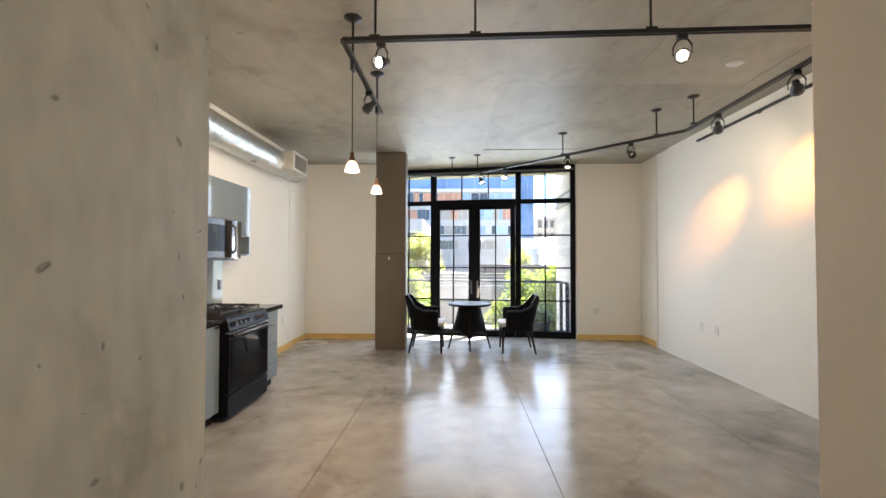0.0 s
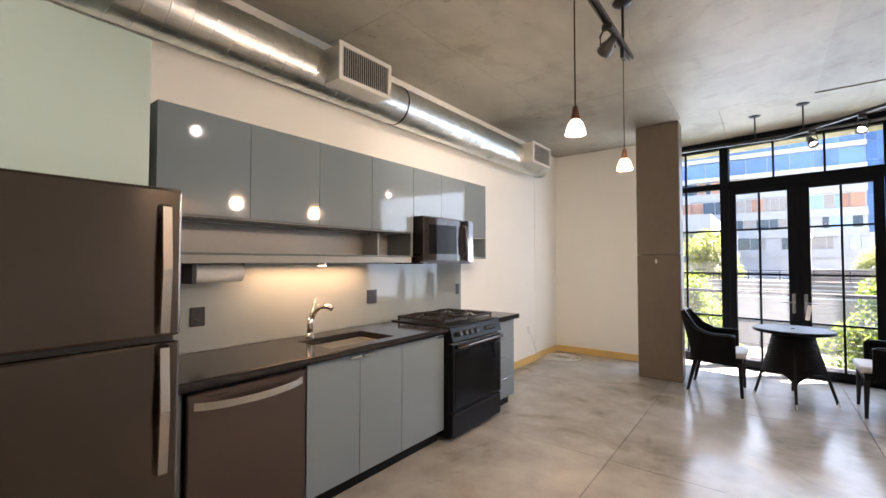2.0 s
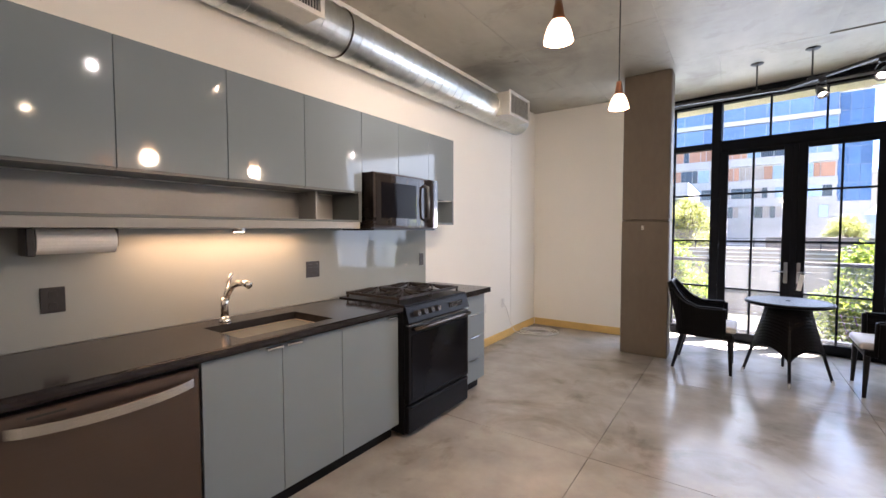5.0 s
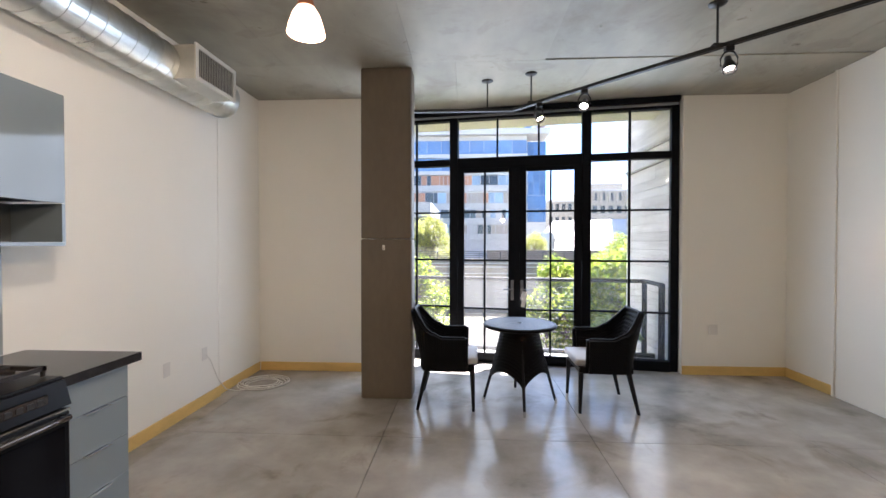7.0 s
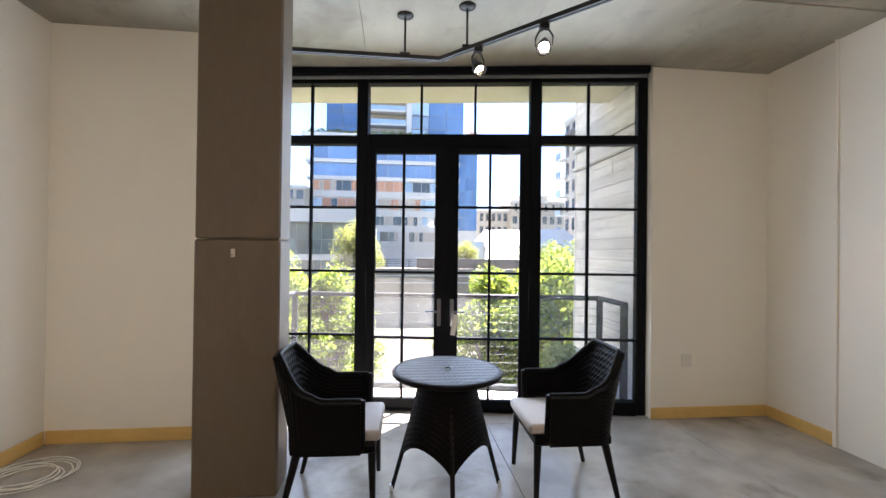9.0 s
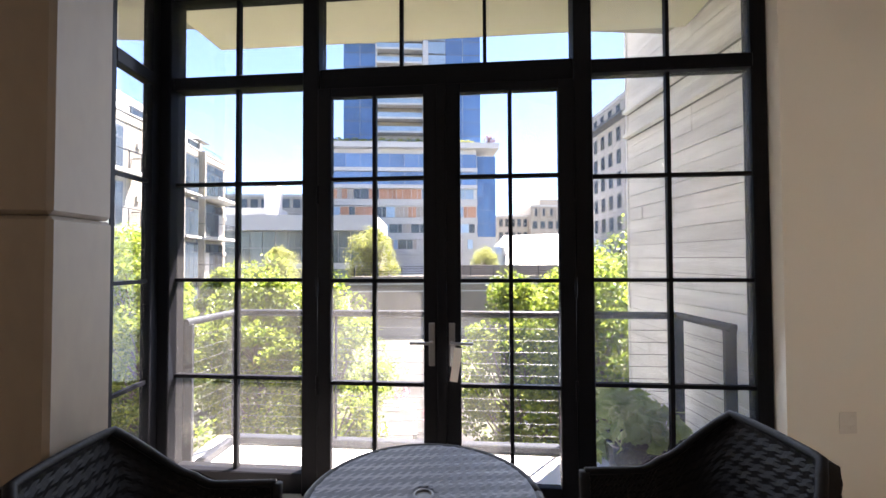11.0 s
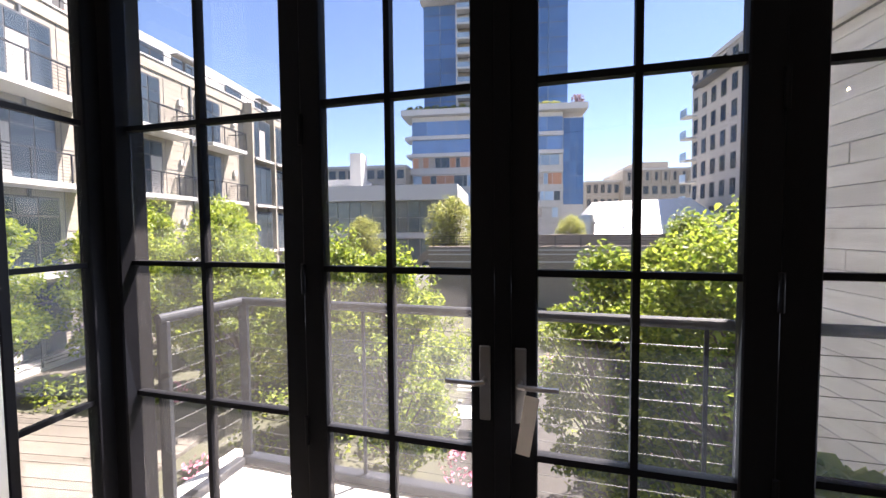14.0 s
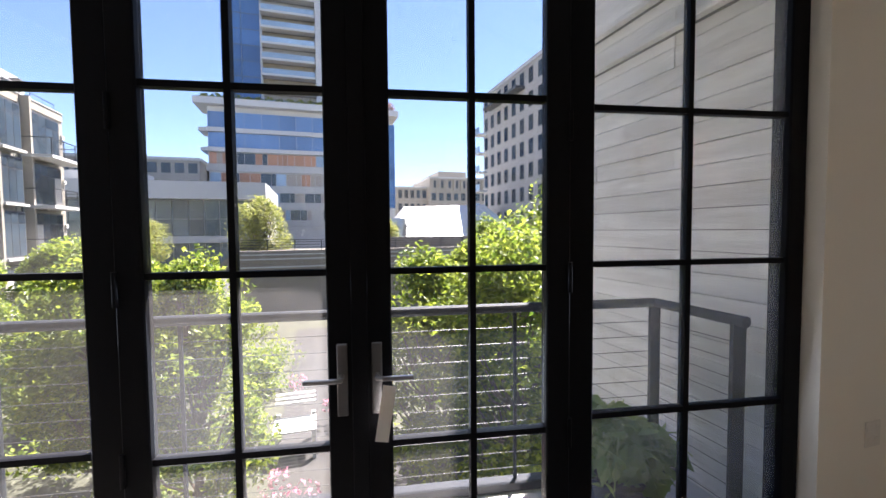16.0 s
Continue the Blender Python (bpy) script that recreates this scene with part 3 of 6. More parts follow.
sink = thing("sink", at(-2.615, 2.44, 0.70), "brushed steel undermount sink basin", "sink")
bm = bmesh.new()
box(SX0 - 0.006, SX0 + 0.003, SY0, SY1, 0.70, 0.873, bm=bm)
box(SX1 - 0.003, SX1 + 0.006, SY0, SY1, 0.70, 0.873, bm=bm)
box(SX0, SX1, SY0 - 0.006, SY0 + 0.003, 0.70, 0.873, bm=bm)
box(SX0, SX1, SY1 - 0.003, SY1 + 0.006, 0.70, 0.873, bm=bm)
box(SX0, SX1, SY0, SY1, 0.69, 0.70, bm=bm)
part("basin", bm, SINK_STEEL, sink)
part("drain", lathe([(0.0, 0.706), (0.03, 0.706), (0.042, 0.702), (0.042, 0.70)], m=at(-2.62, 2.44)), CHROME, sink)

faucet = thing("faucet", at(-2.87, 2.310, 0.92), "chrome single-lever kitchen faucet with a pull-out spout", "faucet")
part("base", lathe([(0.0, 0.92), (0.032, 0.92), (0.032, 0.928), (0.026, 0.935), (0.024, 0.95), (0.0, 0.95)], m=at(-2.87, 2.310)), CHROME, faucet, smooth=True)
part("body", tube([(-2.87, 2.310, 0.93), (-2.87, 2.310, 1.02), (-2.862, 2.313, 1.06)], 0.023, 14), CHROME, faucet, smooth=True)
part("spout", tube([(-2.866, 2.312, 1.03), (-2.84, 2.320, 1.09), (-2.80, 2.325, 1.13), (-2.755, 2.337, 1.148), (-2.71, 2.350, 1.146), (-2.685, 2.357, 1.135)], 0.016, 14, taper=1.25), CHROME, faucet, smooth=True)
part("lever", tube([(-2.868, 2.310, 1.05), (-2.866, 2.318, 1.09), (-2.855, 2.335, 1.16), (-2.845, 2.345, 1.195)], 0.014, 10, taper=0.6), CHROME, faucet, smooth=True)

# outlets on the splashback and walls
def outlet(x, y, z, nx, ny, material, label, w=0.075, h=0.115, name="outlet"):
    o = thing(name, at(x, y, z), label, "outlet")
    t = 0.006
    bm = box(-w / 2, w / 2, -t, 0, -h / 2, h / 2, 0.002)
    rz = math.atan2(nx, -ny)
    o.matrix_basis = at(x, y, z) @ Matrix.Rotation(rz, 4, 'Z')
    PLACE[o.name] = Matrix()
    part("plate", bm, material, o)
    for dz in (-0.027, 0.027):
        for dx in ((0.0,) if w < 0.1 else (-0.026, 0.026)):
            part("socket", box(dx - 0.016, dx + 0.016, -t - 0.002, -t + 0.001, dz - 0.014, dz + 0.014, 0.002), material, o)


outlet(-2.988, 1.607, 1.13, 1, 0, PLASTIC_DARK, "dark grey wall outlet on the splashback", 0.085)
outlet(-2.988, 3.009, 1.16, 1, 0, PLASTIC_DARK, "dark grey double wall outlet on the splashback", 0.115)
outlet(-2.988, 4.278, 1.16, 1, 0, PLASTIC_DARK, "dark grey narrow wall outlet on the splashback", 0.06)
outlet(-3.0, 5.552, 0.475, 1, 0, PLASTIC_WHITE, "white wall outlet above the skirting")
outlet(-3.0, 6.044, 0.477, 1, 0, PLASTIC_WHITE, "white cable outlet above the skirting")
outlet(2.25, 7.217, 0.52, 0, -1, PLASTIC_WHITE, "white wall outlet beside the windows", 0.10)
outlet(3.035, 5.34, 0.554, -1, 0, PLASTIC_WHITE, "white wall outlet on the long wall")
outlet(3.035, 5.015, 0.553, -1, 0, PLASTIC_WHITE, "white wall outlet on the long wall")

# paper towel roll under the shelf
pt = thing("paper_towel_holder", at(-2.86, 1.5, 1.39), "dark bracket under the shelf with a white paper roll", "paper towel")
part("roll", rod((-2.86, 1.53, 1.395), (-2.86, 1.80, 1.395), 0.055, seg=24), PAPER, pt, smooth=False)
part("bracket", box(-2.93, -2.79, 1.495, 1.522, 1.335, 1.451, 0.004), PLASTIC_DARK, pt)
part("bracket", box(-2.88, -2.84, 1.806, 1.815, 1.37, 1.451, 0.002), PLASTIC_DARK, pt)

# refrigerator
fr = thing("refrigerator", at(-2.9, 0.345, 0), "black stainless top-freezer refrigerator with steel bar handles", "refrigerator")
part("body", box(-2.95, -2.27, 0.352, 1.21, 0.03, 1.745, 0.004), STEEL_DARK, fr)
fd = part("freezer_door", box(-2.262, -2.17, 0.345, 1.217, 1.165, 1.757, 0.012, 2), STEEL_DARK, fr)
ld = part("fridge_door", box(-2.262, -2.17, 0.345, 1.217, 0.06, 1.143, 0.012, 2), STEEL_DARK, fr)
part("gap_gasket", box(-2.262, -2.20, 0.36, 1.2, 1.144, 1.164), PLASTIC_DARK, fr)
part("kick_grille", box(-2.25, -2.215, 0.37, 1.19, 0.0, 0.055), PLASTIC_DARK, fr)
part("middle_hinge", box(-2.2, -2.163, 0.36, 0.46, 1.146, 1.162, 0.002), CHROME, fr)


def bar_handle(parent, y, z0, z1, x=-2.17):
    pts = [(x - 0.003, z0), (x + 0.035, z0 + 0.012), (x + 0.052, (z0 + z1) / 2), (x + 0.035, z1 - 0.012), (x - 0.003, z1), (x - 0.003, z1 - 0.03), (x + 0.018, z1 - 0.045), (x + 0.032, (z0 + z1) / 2), (x + 0.018, z0 + 0.045), (x - 0.003, z0 + 0.03)]
    bm = extrude_outline(pts, y - 0.016, y + 0.016)
    return part("handle", bm, STEEL, parent, "brushed steel bar handle")


bar_handle(fd, 1.15, 1.172, 1.69)
bar_handle(ld, 1.15, 0.63, 1.138)
# a maker's mark as plain bars
for i, dx in enumerate((0.0, 0.022, 0.04, 0.056, 0.07)):
    part("badge", box(-2.1705, -2.168, 0.375 + dx, 0.375 + dx + 0.013, 1.607 - (0.004 if i % 2 else 0), 1.622), STEEL, fd)

# dishwasher
dw = thing("dishwasher", at(-2.9, 1.315, 0), "bronze-toned stainless dishwasher with a curved steel handle", "dishwasher")
BRONZE = surf("bronze_stainless_steel", (0.135, 0.104, 0.09), 0.32, metal=0.85, var=0.05, scale=1.0, fine=200, stretch=(0.02, 0.02, 1), bump=0.01)
part("body", box(-2.95, -2.41, 1.304, 1.938, 0.02, 0.868), PLASTIC_DARK, dw)
dd = part("door", box(-2.41, -2.355, 1.318, 1.934, 0.115, 0.852, 0.006), BRONZE, dw)
part("toe_panel", box(-2.45, -2.42, 1.318, 1.934, 0.0, 0.105), PLASTIC_DARK, dw)
own = bmesh.new()
n = 14
pv = []
for i in range(n + 1):
    f = i / n
    y = 1.345 + f * 0.565
    bow = 0.045 * (1 - (2 * f - 1) ** 2) ** 0.7 + 0.004
    zc = 0.797 - 0.012 * (1 - (2 * f - 1) ** 2)
    pv.append([own.verts.new((-2.357 + bow - dx, y, zc + dz)) for dx, dz in ((0, -0.018), (0, 0.018), (0.012, 0.018), (0.012, -0.018))])
for a, b in zip(pv, pv[1:]):
    for k in range(4):
        own.faces.new((a[k], a[(k + 1) % 4], b[(k + 1) % 4], b[k]))
own.faces.new(pv[0])
own.faces.new(pv[-1])
part("handle", own, STEEL, dd, "curved brushed steel handle")
for i in range(4):
    part("badge", box(-2.3552, -2.3535, 1.70 + i * 0.014, 1.71 + i * 0.014, 0.205, 0.215), STEEL, dd)
part("label_strip", box(-2.3552, -2.354, 1.40, 1.50, 0.826, 0.834), PLASTIC_DARK, dd)

# gas range
rg = thing("gas_range", at(-2.9, 3.236, 0), "black freestanding gas range with cast iron grates", "stove")
X = -2.33
part("body", box(-2.975, X, 3.238, 4.016, 0.03, 0.905, 0.003), OVEN_BLACK, rg)
part("cooktop", box(-2.975, X + 0.012, 3.236, 4.018, 0.906, 0.93, 0.006, 2), OVEN_BLACK, rg)
cp = part("control_panel", extrude_outline([(X, 0.80), (X + 0.05, 0.81), (X + 0.02, 0.915), (X, 0.915)], 3.24, 4.014), OVEN_BLACK, rg)
od = part("oven_door", box(X + 0.002, X + 0.045, 3.243, 4.011, 0.245, 0.785, 0.006, 2), OVEN_BLACK, rg)
part("door_glass", box(X + 0.044, X + 0.049, 3.27, 3.985, 0.27, 0.725, 0.003), OVEN_GLASS, od)
dr = part("drawer", box(X + 0.002, X + 0.04, 3.243, 4.011, 0.04, 0.232, 0.006, 2), OVEN_BLACK, rg)
part("drawer_lip", box(X + 0.03, X + 0.05, 3.26, 3.995, 0.215, 0.228, 0.004), OVEN_BLACK, dr)
bm = tube([(X + 0.04, 3.285, 0.764), (X + 0.085, 3.29, 0.771), (X + 0.092, 3.40, 0.773), (X + 0.092, 3.85, 0.773), (X + 0.085, 3.965, 0.771), (X + 0.04, 3.97, 0.764)], 0.014, 10)
part("door_handle", bm, STEEL_DARK, od, "dark steel bar handle", smooth=True)
part("trim_strip", box(X + 0.02, X + 0.052, 3.245, 4.009, 0.788, 0.798, 0.002), STEEL, rg, "thin steel trim strip")
for y in (3.33, 3.41, 3.49, 3.57):
    k = part("knob", rod((X + 0.034, y, 0.862), (X + 0.07, y, 0.872), 0.024, 0.019, 16), PLASTIC_DARK, cp)
    part("pointer", box(X + 0.066, X + 0.074, y - 0.003, y + 0.003, 0.862, 0.89), STEEL, k)
part("clock_display", box(X + 0.03, X + 0.045, 3.74, 3.92, 0.842, 0.882, 0.002), STEEL_DARK, cp, "small digital clock display")
for i in range(4):
    part("button", box(X + 0.043, X + 0.048, 3.755 + 0.04 * i, 3.78 + 0.04 * i, 0.85, 0.87, 0.001), PLASTIC_DARK, cp)
# grates and burners
for gy0, gy1 in ((3.26, 3.62), (3.635, 3.995)):
    bm = bmesh.new()
    zt, zb = 0.975, 0.932
    x0, x1 = -2.90, -2.39
    for a, b in (((x0, gy0), (x1, gy0)), ((x0, gy1), (x1, gy1)), ((x0, gy0), (x0, gy1)), ((x1, gy0), (x1, gy1)), (((x0 + x1) / 2, gy0), ((x0 + x1) / 2, gy1))):
        box(min(a[0], b[0]) - 0.009, max(a[0], b[0]) + 0.009, min(a[1], b[1]) - 0.009, max(a[1], b[1]) + 0.009, zt - 0.018, zt, bm=bm)
    ym = (gy0 + gy1) / 2
    for cx in (x0 + (x1 - x0) * 0.25, x0 + (x1 - x0) * 0.75):
        for ang in range(0, 360, 45):
            ca, sa = math.cos(radians(ang)), math.sin(radians(ang))
            rod((cx + 0.04 * ca, ym + 0.04 * sa, zt + 0.010), (cx + 0.118 * ca, ym + 0.118 * sa * 1.3, zt - 0.004), 0.0105, seg=6, bm=bm)
    for fx in (x0, x1):
        for fy in (gy0, gy1):
            rod((fx, fy, zb), (fx, fy, zt), 0.009, seg=8, bm=bm)
    part("grate", bm, IRON, rg, "cast iron pan grate")
    for cx in (x0 + (x1 - x0) * 0.25, x0 + (x1 - x0) * 0.75):
        part("burner", lathe([(0.0, 0.958), (0.034, 0.958), (0.04, 0.95), (0.04, 0.944), (0.052, 0.942), (0.052, 0.931)], m=at(cx, ym)), IRON, rg, "round burner cap")

# microwave hung over the range
mw = thing("microwave", at(-2.9, 3.24, 1.45), "over-the-range microwave in dark stainless steel", "microwave")
MX = -2.60
part("body", box(-2.998, MX - 0.03, 3.242, 4.018, 1.452, 1.857, 0.003), MW_STEEL, mw)


def bowed(y0, y1, z0, z1, back, proud):
    """A plate that bows forward across the whole width of the appliance."""
    own = bmesh.new()
    rows = []
    for i in range(13):
        y = y0 + (y1 - y0) * i / 12
        f = (y - 3.242) / 0.776
        x = MX - 0.004 + 0.03 * (1 - (2 * f - 1) ** 2) + proud
        rows.append([own.verts.new(v) for v in ((back, y, z0), (x, y, z0), (x, y, z1), (back, y, z1))])
    for a, b in zip(rows, rows[1:]):
        for k in range(4):
            own.faces.new((a[k], a[(k + 1) % 4], b[(k + 1) % 4], b[k]))
    own.faces.new(rows[0])
    own.faces.new(rows[-1])
    return own


md = part("door", bowed(3.242, 3.85, 1.462, 1.857, MX - 0.029, 0.0), MW_STEEL, mw)
part("door_glass", bowed(3.262, 3.845, 1.475, 1.845, MX - 0.02, 0.003), MW_GLASS, md, "smoky glass with a dark window")
part("window_mask", bowed(3.31, 3.69, 1.53, 1.79, MX - 0.02, 0.0045), OVEN_GLASS, md)
part("handle", tube([(MX + 0.02, 3.80, 1.80), (MX + 0.06, 3.80, 1.785), (MX + 0.066, 3.80, 1.66), (MX + 0.06, 3.80, 1.535), (MX + 0.02, 3.80, 1.52)], 0.013, 10), HANDLE_STEEL, md, "vertical steel bar handle", smooth=True)
part("control_panel", bowed(3.853, 4.018, 1.462, 1.857, MX - 0.029, 0.002), MW_GLASS, mw)
part("vent_slot", box(-2.95, MX - 0.02, 3.26, 4.0, 1.452 - 0.012, 1.4515), PLASTIC_DARK, mw)

# ---- duct under the ceiling ----
DX, DZ, DR = -2.80, 2.815, 0.162
duct = thing("air_duct", at(DX, 3.0, DZ), "round galvanised spiral air duct along the wall", "duct")
part("pipe", rod((DX, 0.31, DZ), (DX, 6.0, DZ), DR, seg=48), GALV, duct, smooth=False)
# the spiral lock seam, a flat raised band wound round the pipe
own = bmesh.new()
seg, pitch = 36, 0.11
prev = None
for i in range(int(5.6 / pitch) * seg + 1):
    a = 2 * math.pi * i / seg
    y = 0.34 + pitch * i / seg
    ring = [own.verts.new((DX + r * math.cos(a), y + dy, DZ + r * math.sin(a))) for r, dy in ((DR - 0.001, -0.006), (DR + 0.0035, -0.0035), (DR + 0.0035, 0.0035), (DR - 0.001, 0.006))]
    if prev:
        for q in range(3):
            own.faces.new((prev[q], prev[q + 1], ring[q + 1], ring[q]))
    prev = ring
part("spiral_seam", own, GALV, duct)
part("end_cap", lathe([(0.0, 0.0), (DR * 0.96, 0.0), (DR, -0.012), (DR + 0.006, -0.03), (DR + 0.006, -0.06)], 36, m=Matrix.Translation((DX, 6.05, DZ)) @ Matrix.Rotation(radians(-90), 4, 'X')), GALV, duct)
part("coupling_band", rod((DX, 3.093, DZ), (DX, 3.107, DZ), DR + 0.006, seg=36), STEEL_DARK, duct, "joint band of the duct")
for y0, y1 in ((2.27, 2.757), (5.215, 5.735)):
    reg = thing("air_register", at(DX, y0, 2.69), "metal box air register with a slatted white grille", "vent", "duct registers")
    z0, z1 = 2.685, 2.95
    part("box", box(DX + 0.02, -2.522, y0 + 0.012, y1 - 0.012, z0 + 0.01, z1 - 0.01, 0.003), GALV_PLATE, reg)
    bm = bmesh.new()
    for q in ((y0, y1, z1 - 0.03, z1), (y0, y1, z0, z0 + 0.03), (y0, y0 + 0.03, z0 + 0.03, z1 - 0.03), (y1 - 0.03, y1, z0 + 0.03, z1 - 0.03)):
        box(-2.522, -2.508, *q, bm=bm)
    part("frame", bm, GRILLE, reg)
    part("backing", box(-2.521, -2.519, y0 + 0.031, y1 - 0.031, z0 + 0.031, z1 - 0.031), PLASTIC_DARK, reg)
    nsl = 22
    for i in range(nsl):
        yy = y0 + 0.04 + (y1 - y0 - 0.08) * i / (nsl - 1)
        part("slat", box(-2.518, -2.512, yy - 0.002, yy + 0.002, z0 + 0.03, z1 - 0.03), GALV_PLATE, reg)

# ---- track lighting ----
TZ = 2.885


def track(name, pts, label, z=TZ):
    t = thing(name, at(*pts[0], z), label, "track light")
    for a, b in zip(pts, pts[1:]):
        va, vb = Vector((*a, z)), Vector((*b, z))
        d = (vb - va)
        m = Matrix.Translation(va) @ Matrix.Rotation(math.atan2(d.y, d.x), 4, 'Z')
        bm = extrude_outline([(-0.018, -0.012), (-0.007, -0.012), (-0.007, 0.011), (0.007, 0.011), (0.007, -0.012), (0.018, -0.012), (0.018, 0.016), (-0.018, 0.016)], 0, d.length)
        bm.transform(m @ Matrix.Rotation(radians(-90), 4, 'Z'))
        part("rail", bm, TRACK, t)
    return t


def hang(t, x, y, z=TZ):
    top = CEIL_Z + (RISE if x > 0.155 and y < 6.22 else 0)
    part("stem", rod((x, y, z + 0.015), (x, y, top), 0.008, seg=10), TRACK, t)
    part("clip", box(x - 0.035, x + 0.035, y - 0.022, y + 0.022, z + 0.014, z + 0.03, 0.003), TRACK, t)
    part("canopy", lathe([(0.0, top - 0.022), (0.03, top - 0.02), (0.058, top - 0.008), (0.06, top)], 24, m=at(x, y)), TRACK, t, smooth=True)


ta = track("ceiling_track", [(2.27, 2.19), (-1.0, 2.25), (-1.0, 3.60)], "black suspended lighting track over the kitchen side")
for p in ((-0.79, 2.25), (-0.14, 2.234), (0.96, 2.214)):
    hang(ta, *p)
tb = track("ceiling_track", [(2.27, 2.262), (2.28, 4.27), (-0.095, 6.68), (-1.6, 6.675)], "black suspended lighting track bending towards the windows")
for p in ((2.262, 4.09), (2.06, 4.49), (1.2, 5.37), (0.075, 6.51), (-0.35, 6.678)):
    hang(tb, *p)
tw = thing("wall_track", at(3.0, 3.2, 3.06), "black lighting rail fixed high on the white wall", "track light")
part("rail", box(2.995, 3.03, 2.2, 5.35, 3.06, 3.085, 0.003), TRACK, tw)
for y in (2.6, 4.2):
    part("bracket", box(3.0295, 3.035, y - 0.03, y + 0.03, 3.05, 3.095), TRACK, tw)


def track_head(x, y, aim, watts, colour, blend_angle=38, lit=True, warm=BULB):
    h = thing("track_spotlight", at(x, y, TZ), "small black track spotlight on a yoke" + (", lit" if lit else ""), "spotlight", "track spotlights")
    part("adapter", box(x - 0.03, x + 0.03, y - 0.016, y + 0.016, TZ - 0.045, TZ - 0.0125, 0.003), TRACK, h)
    c = Vector((x, y, TZ - 0.145))
    d = (Vector(aim) - c).normalized()
    side = d.cross(Vector((0, 0, 1))).normalized()
    bm = bmesh.new()
    tube([c + side * 0.05, c + side * 0.052 + Vector((0, 0, 0.05)), c + side * 0.03 + Vector((0, 0, 0.09)), Vector((x, y, TZ - 0.045)), c - side * 0.03 + Vector((0, 0, 0.09)), c - side * 0.052 + Vector((0, 0, 0.05)), c - side * 0.05], 0.006, 6, bm=bm)
    part("yoke", bm, TRACK, h)
    q = d.to_track_quat('Z', 'Y').to_matrix().to_4x4()
    m = Matrix.Translation(c) @ q
    part("barrel", lathe([(0.0, -0.075), (0.022, -0.07), (0.026, -0.03), (0.04, 0.0), (0.044, 0.045), (0.040, 0.045), (0.030, 0.005), (0.0, 0.0)], 20, m=m), TRACK, h, smooth=True)
    part("lens", lathe([(0.0, 0.022), (0.016, 0.021), (0.028, 0.016)], 20, m=m), warm if lit else STEEL, h, "glowing lamp face" if lit else "")
    if lit:
        watts *= 0.42
        la = new("spot_lamp", bpy.data.lights.new("spot_lamp", 'SPOT'))
        la.data.energy = watts
        la.data.color = colour
        la.data.spot_size = radians(blend_angle)
        la.data.spot_blend = 1.0
        la.data.shadow_soft_size = 0.03
        la.matrix_world = look(c + d * 0.06, Vector(aim))
    return h


ORANGE_LIGHT = (1.0, 0.37, 0.075)
WARM, NEUTRAL = (1.0, 0.66, 0.36), (1.0, 0.84, 0.66)
track_head(-0.75, 2.25, (-1.9, 0.35, 1.75), 15, NEUTRAL, 60, warm=BULB_WHITE)
track_head(1.15, 2.21, (0.3, 0.4, 1.2), 9, NEUTRAL, 60, warm=BULB)
track_head(-1.0, 3.05, (-3.0, 4.5, 1.6), 13, NEUTRAL, 100, warm=BULB)
track_head(2.27, 2.75, (3.035, 3.55, 2.30), 32, ORANGE_LIGHT, 38)
track_head(2.275, 3.70, (3.035, 4.95, 2.0), 30, ORANGE_LIGHT, 34)
track_head(1.85, 4.70, (2.2, 3.2, 1.6), 4, NEUTRAL, 50, lit=False)
track_head(1.25, 5.32, (1.0, 4.3, 0.4), 5, NEUTRAL, 60, warm=BULB_WHITE)
track_head(0.48, 6.10, (-0.2, 4.6, 1.0), 5, NEUTRAL, 60, warm=BULB_WHITE)
track_head(0.14, 6.44, (0.6, 5.6, 1.4), 3, WARM, 60, warm=BULB)


AMBER = surf("amber_neck", (0.20, 0.085, 0.04), 0.3, var=0.1)


def pendant(x, y, zb):
    p = thing("pendant_lamp", at(x, y, zb), "small lit glass pendant lamp on a thin black cord", "pendant lamp", "kitchen pendants")
    part("cord", rod((x, y, zb + 0.15), (x, y, TZ - 0.012), 0.0035, seg=6), TRACK, p)
    part("jack", box(x - 0.012, x + 0.012, y - 0.03, y + 0.03, TZ - 0.08, TZ - 0.0125, 0.003), TRACK, p)
    part("stem", rod((x, y, TZ + 0.016), (x, y, CEIL_Z), 0.009, seg=10), TRACK, p)
    part("canopy", lathe([(0.0, CEIL_Z - 0.03), (0.03, CEIL_Z - 0.028), (0.062, CEIL_Z - 0.01), (0.065, CEIL_Z)], 24, m=at(x, y)), TRACK, p, smooth=True)
    part("socket", lathe([(0.0, 0.15), (0.012, 0.15), (0.016, 0.125), (0.02, 0.10), (0.024, 0.085), (0.0, 0.085)], 16, m=at(x, y, zb - 0.004)), AMBER, p, "amber glass neck", smooth=True)
    part("shade", lathe([(0.016, 0.082), (0.024, 0.078), (0.036, 0.060), (0.046, 0.030), (0.050, 0.008), (0.047, 0.008), (0.043, 0.030), (0.033, 0.057), (0.016, 0.076)], 24, m=at(x, y, zb)), SHADE_GLASS, p, "glowing frosted glass shade", smooth=True)
    part("bulb", lathe([(0.0, 0.018), (0.016, 0.022), (0.022, 0.04), (0.014, 0.062), (0.0, 0.08)], 16, m=at(x, y, zb)), BULB_SOFT, p, smooth=True)
    la = new("pendant_light", bpy.data.lights.new("pendant_light", 'POINT'))
    la.data.energy, la.data.color, la.data.shadow_soft_size = 1.9, (1.0, 0.76, 0.50), 0.05
    la.location = (x, y, zb - 0.05)


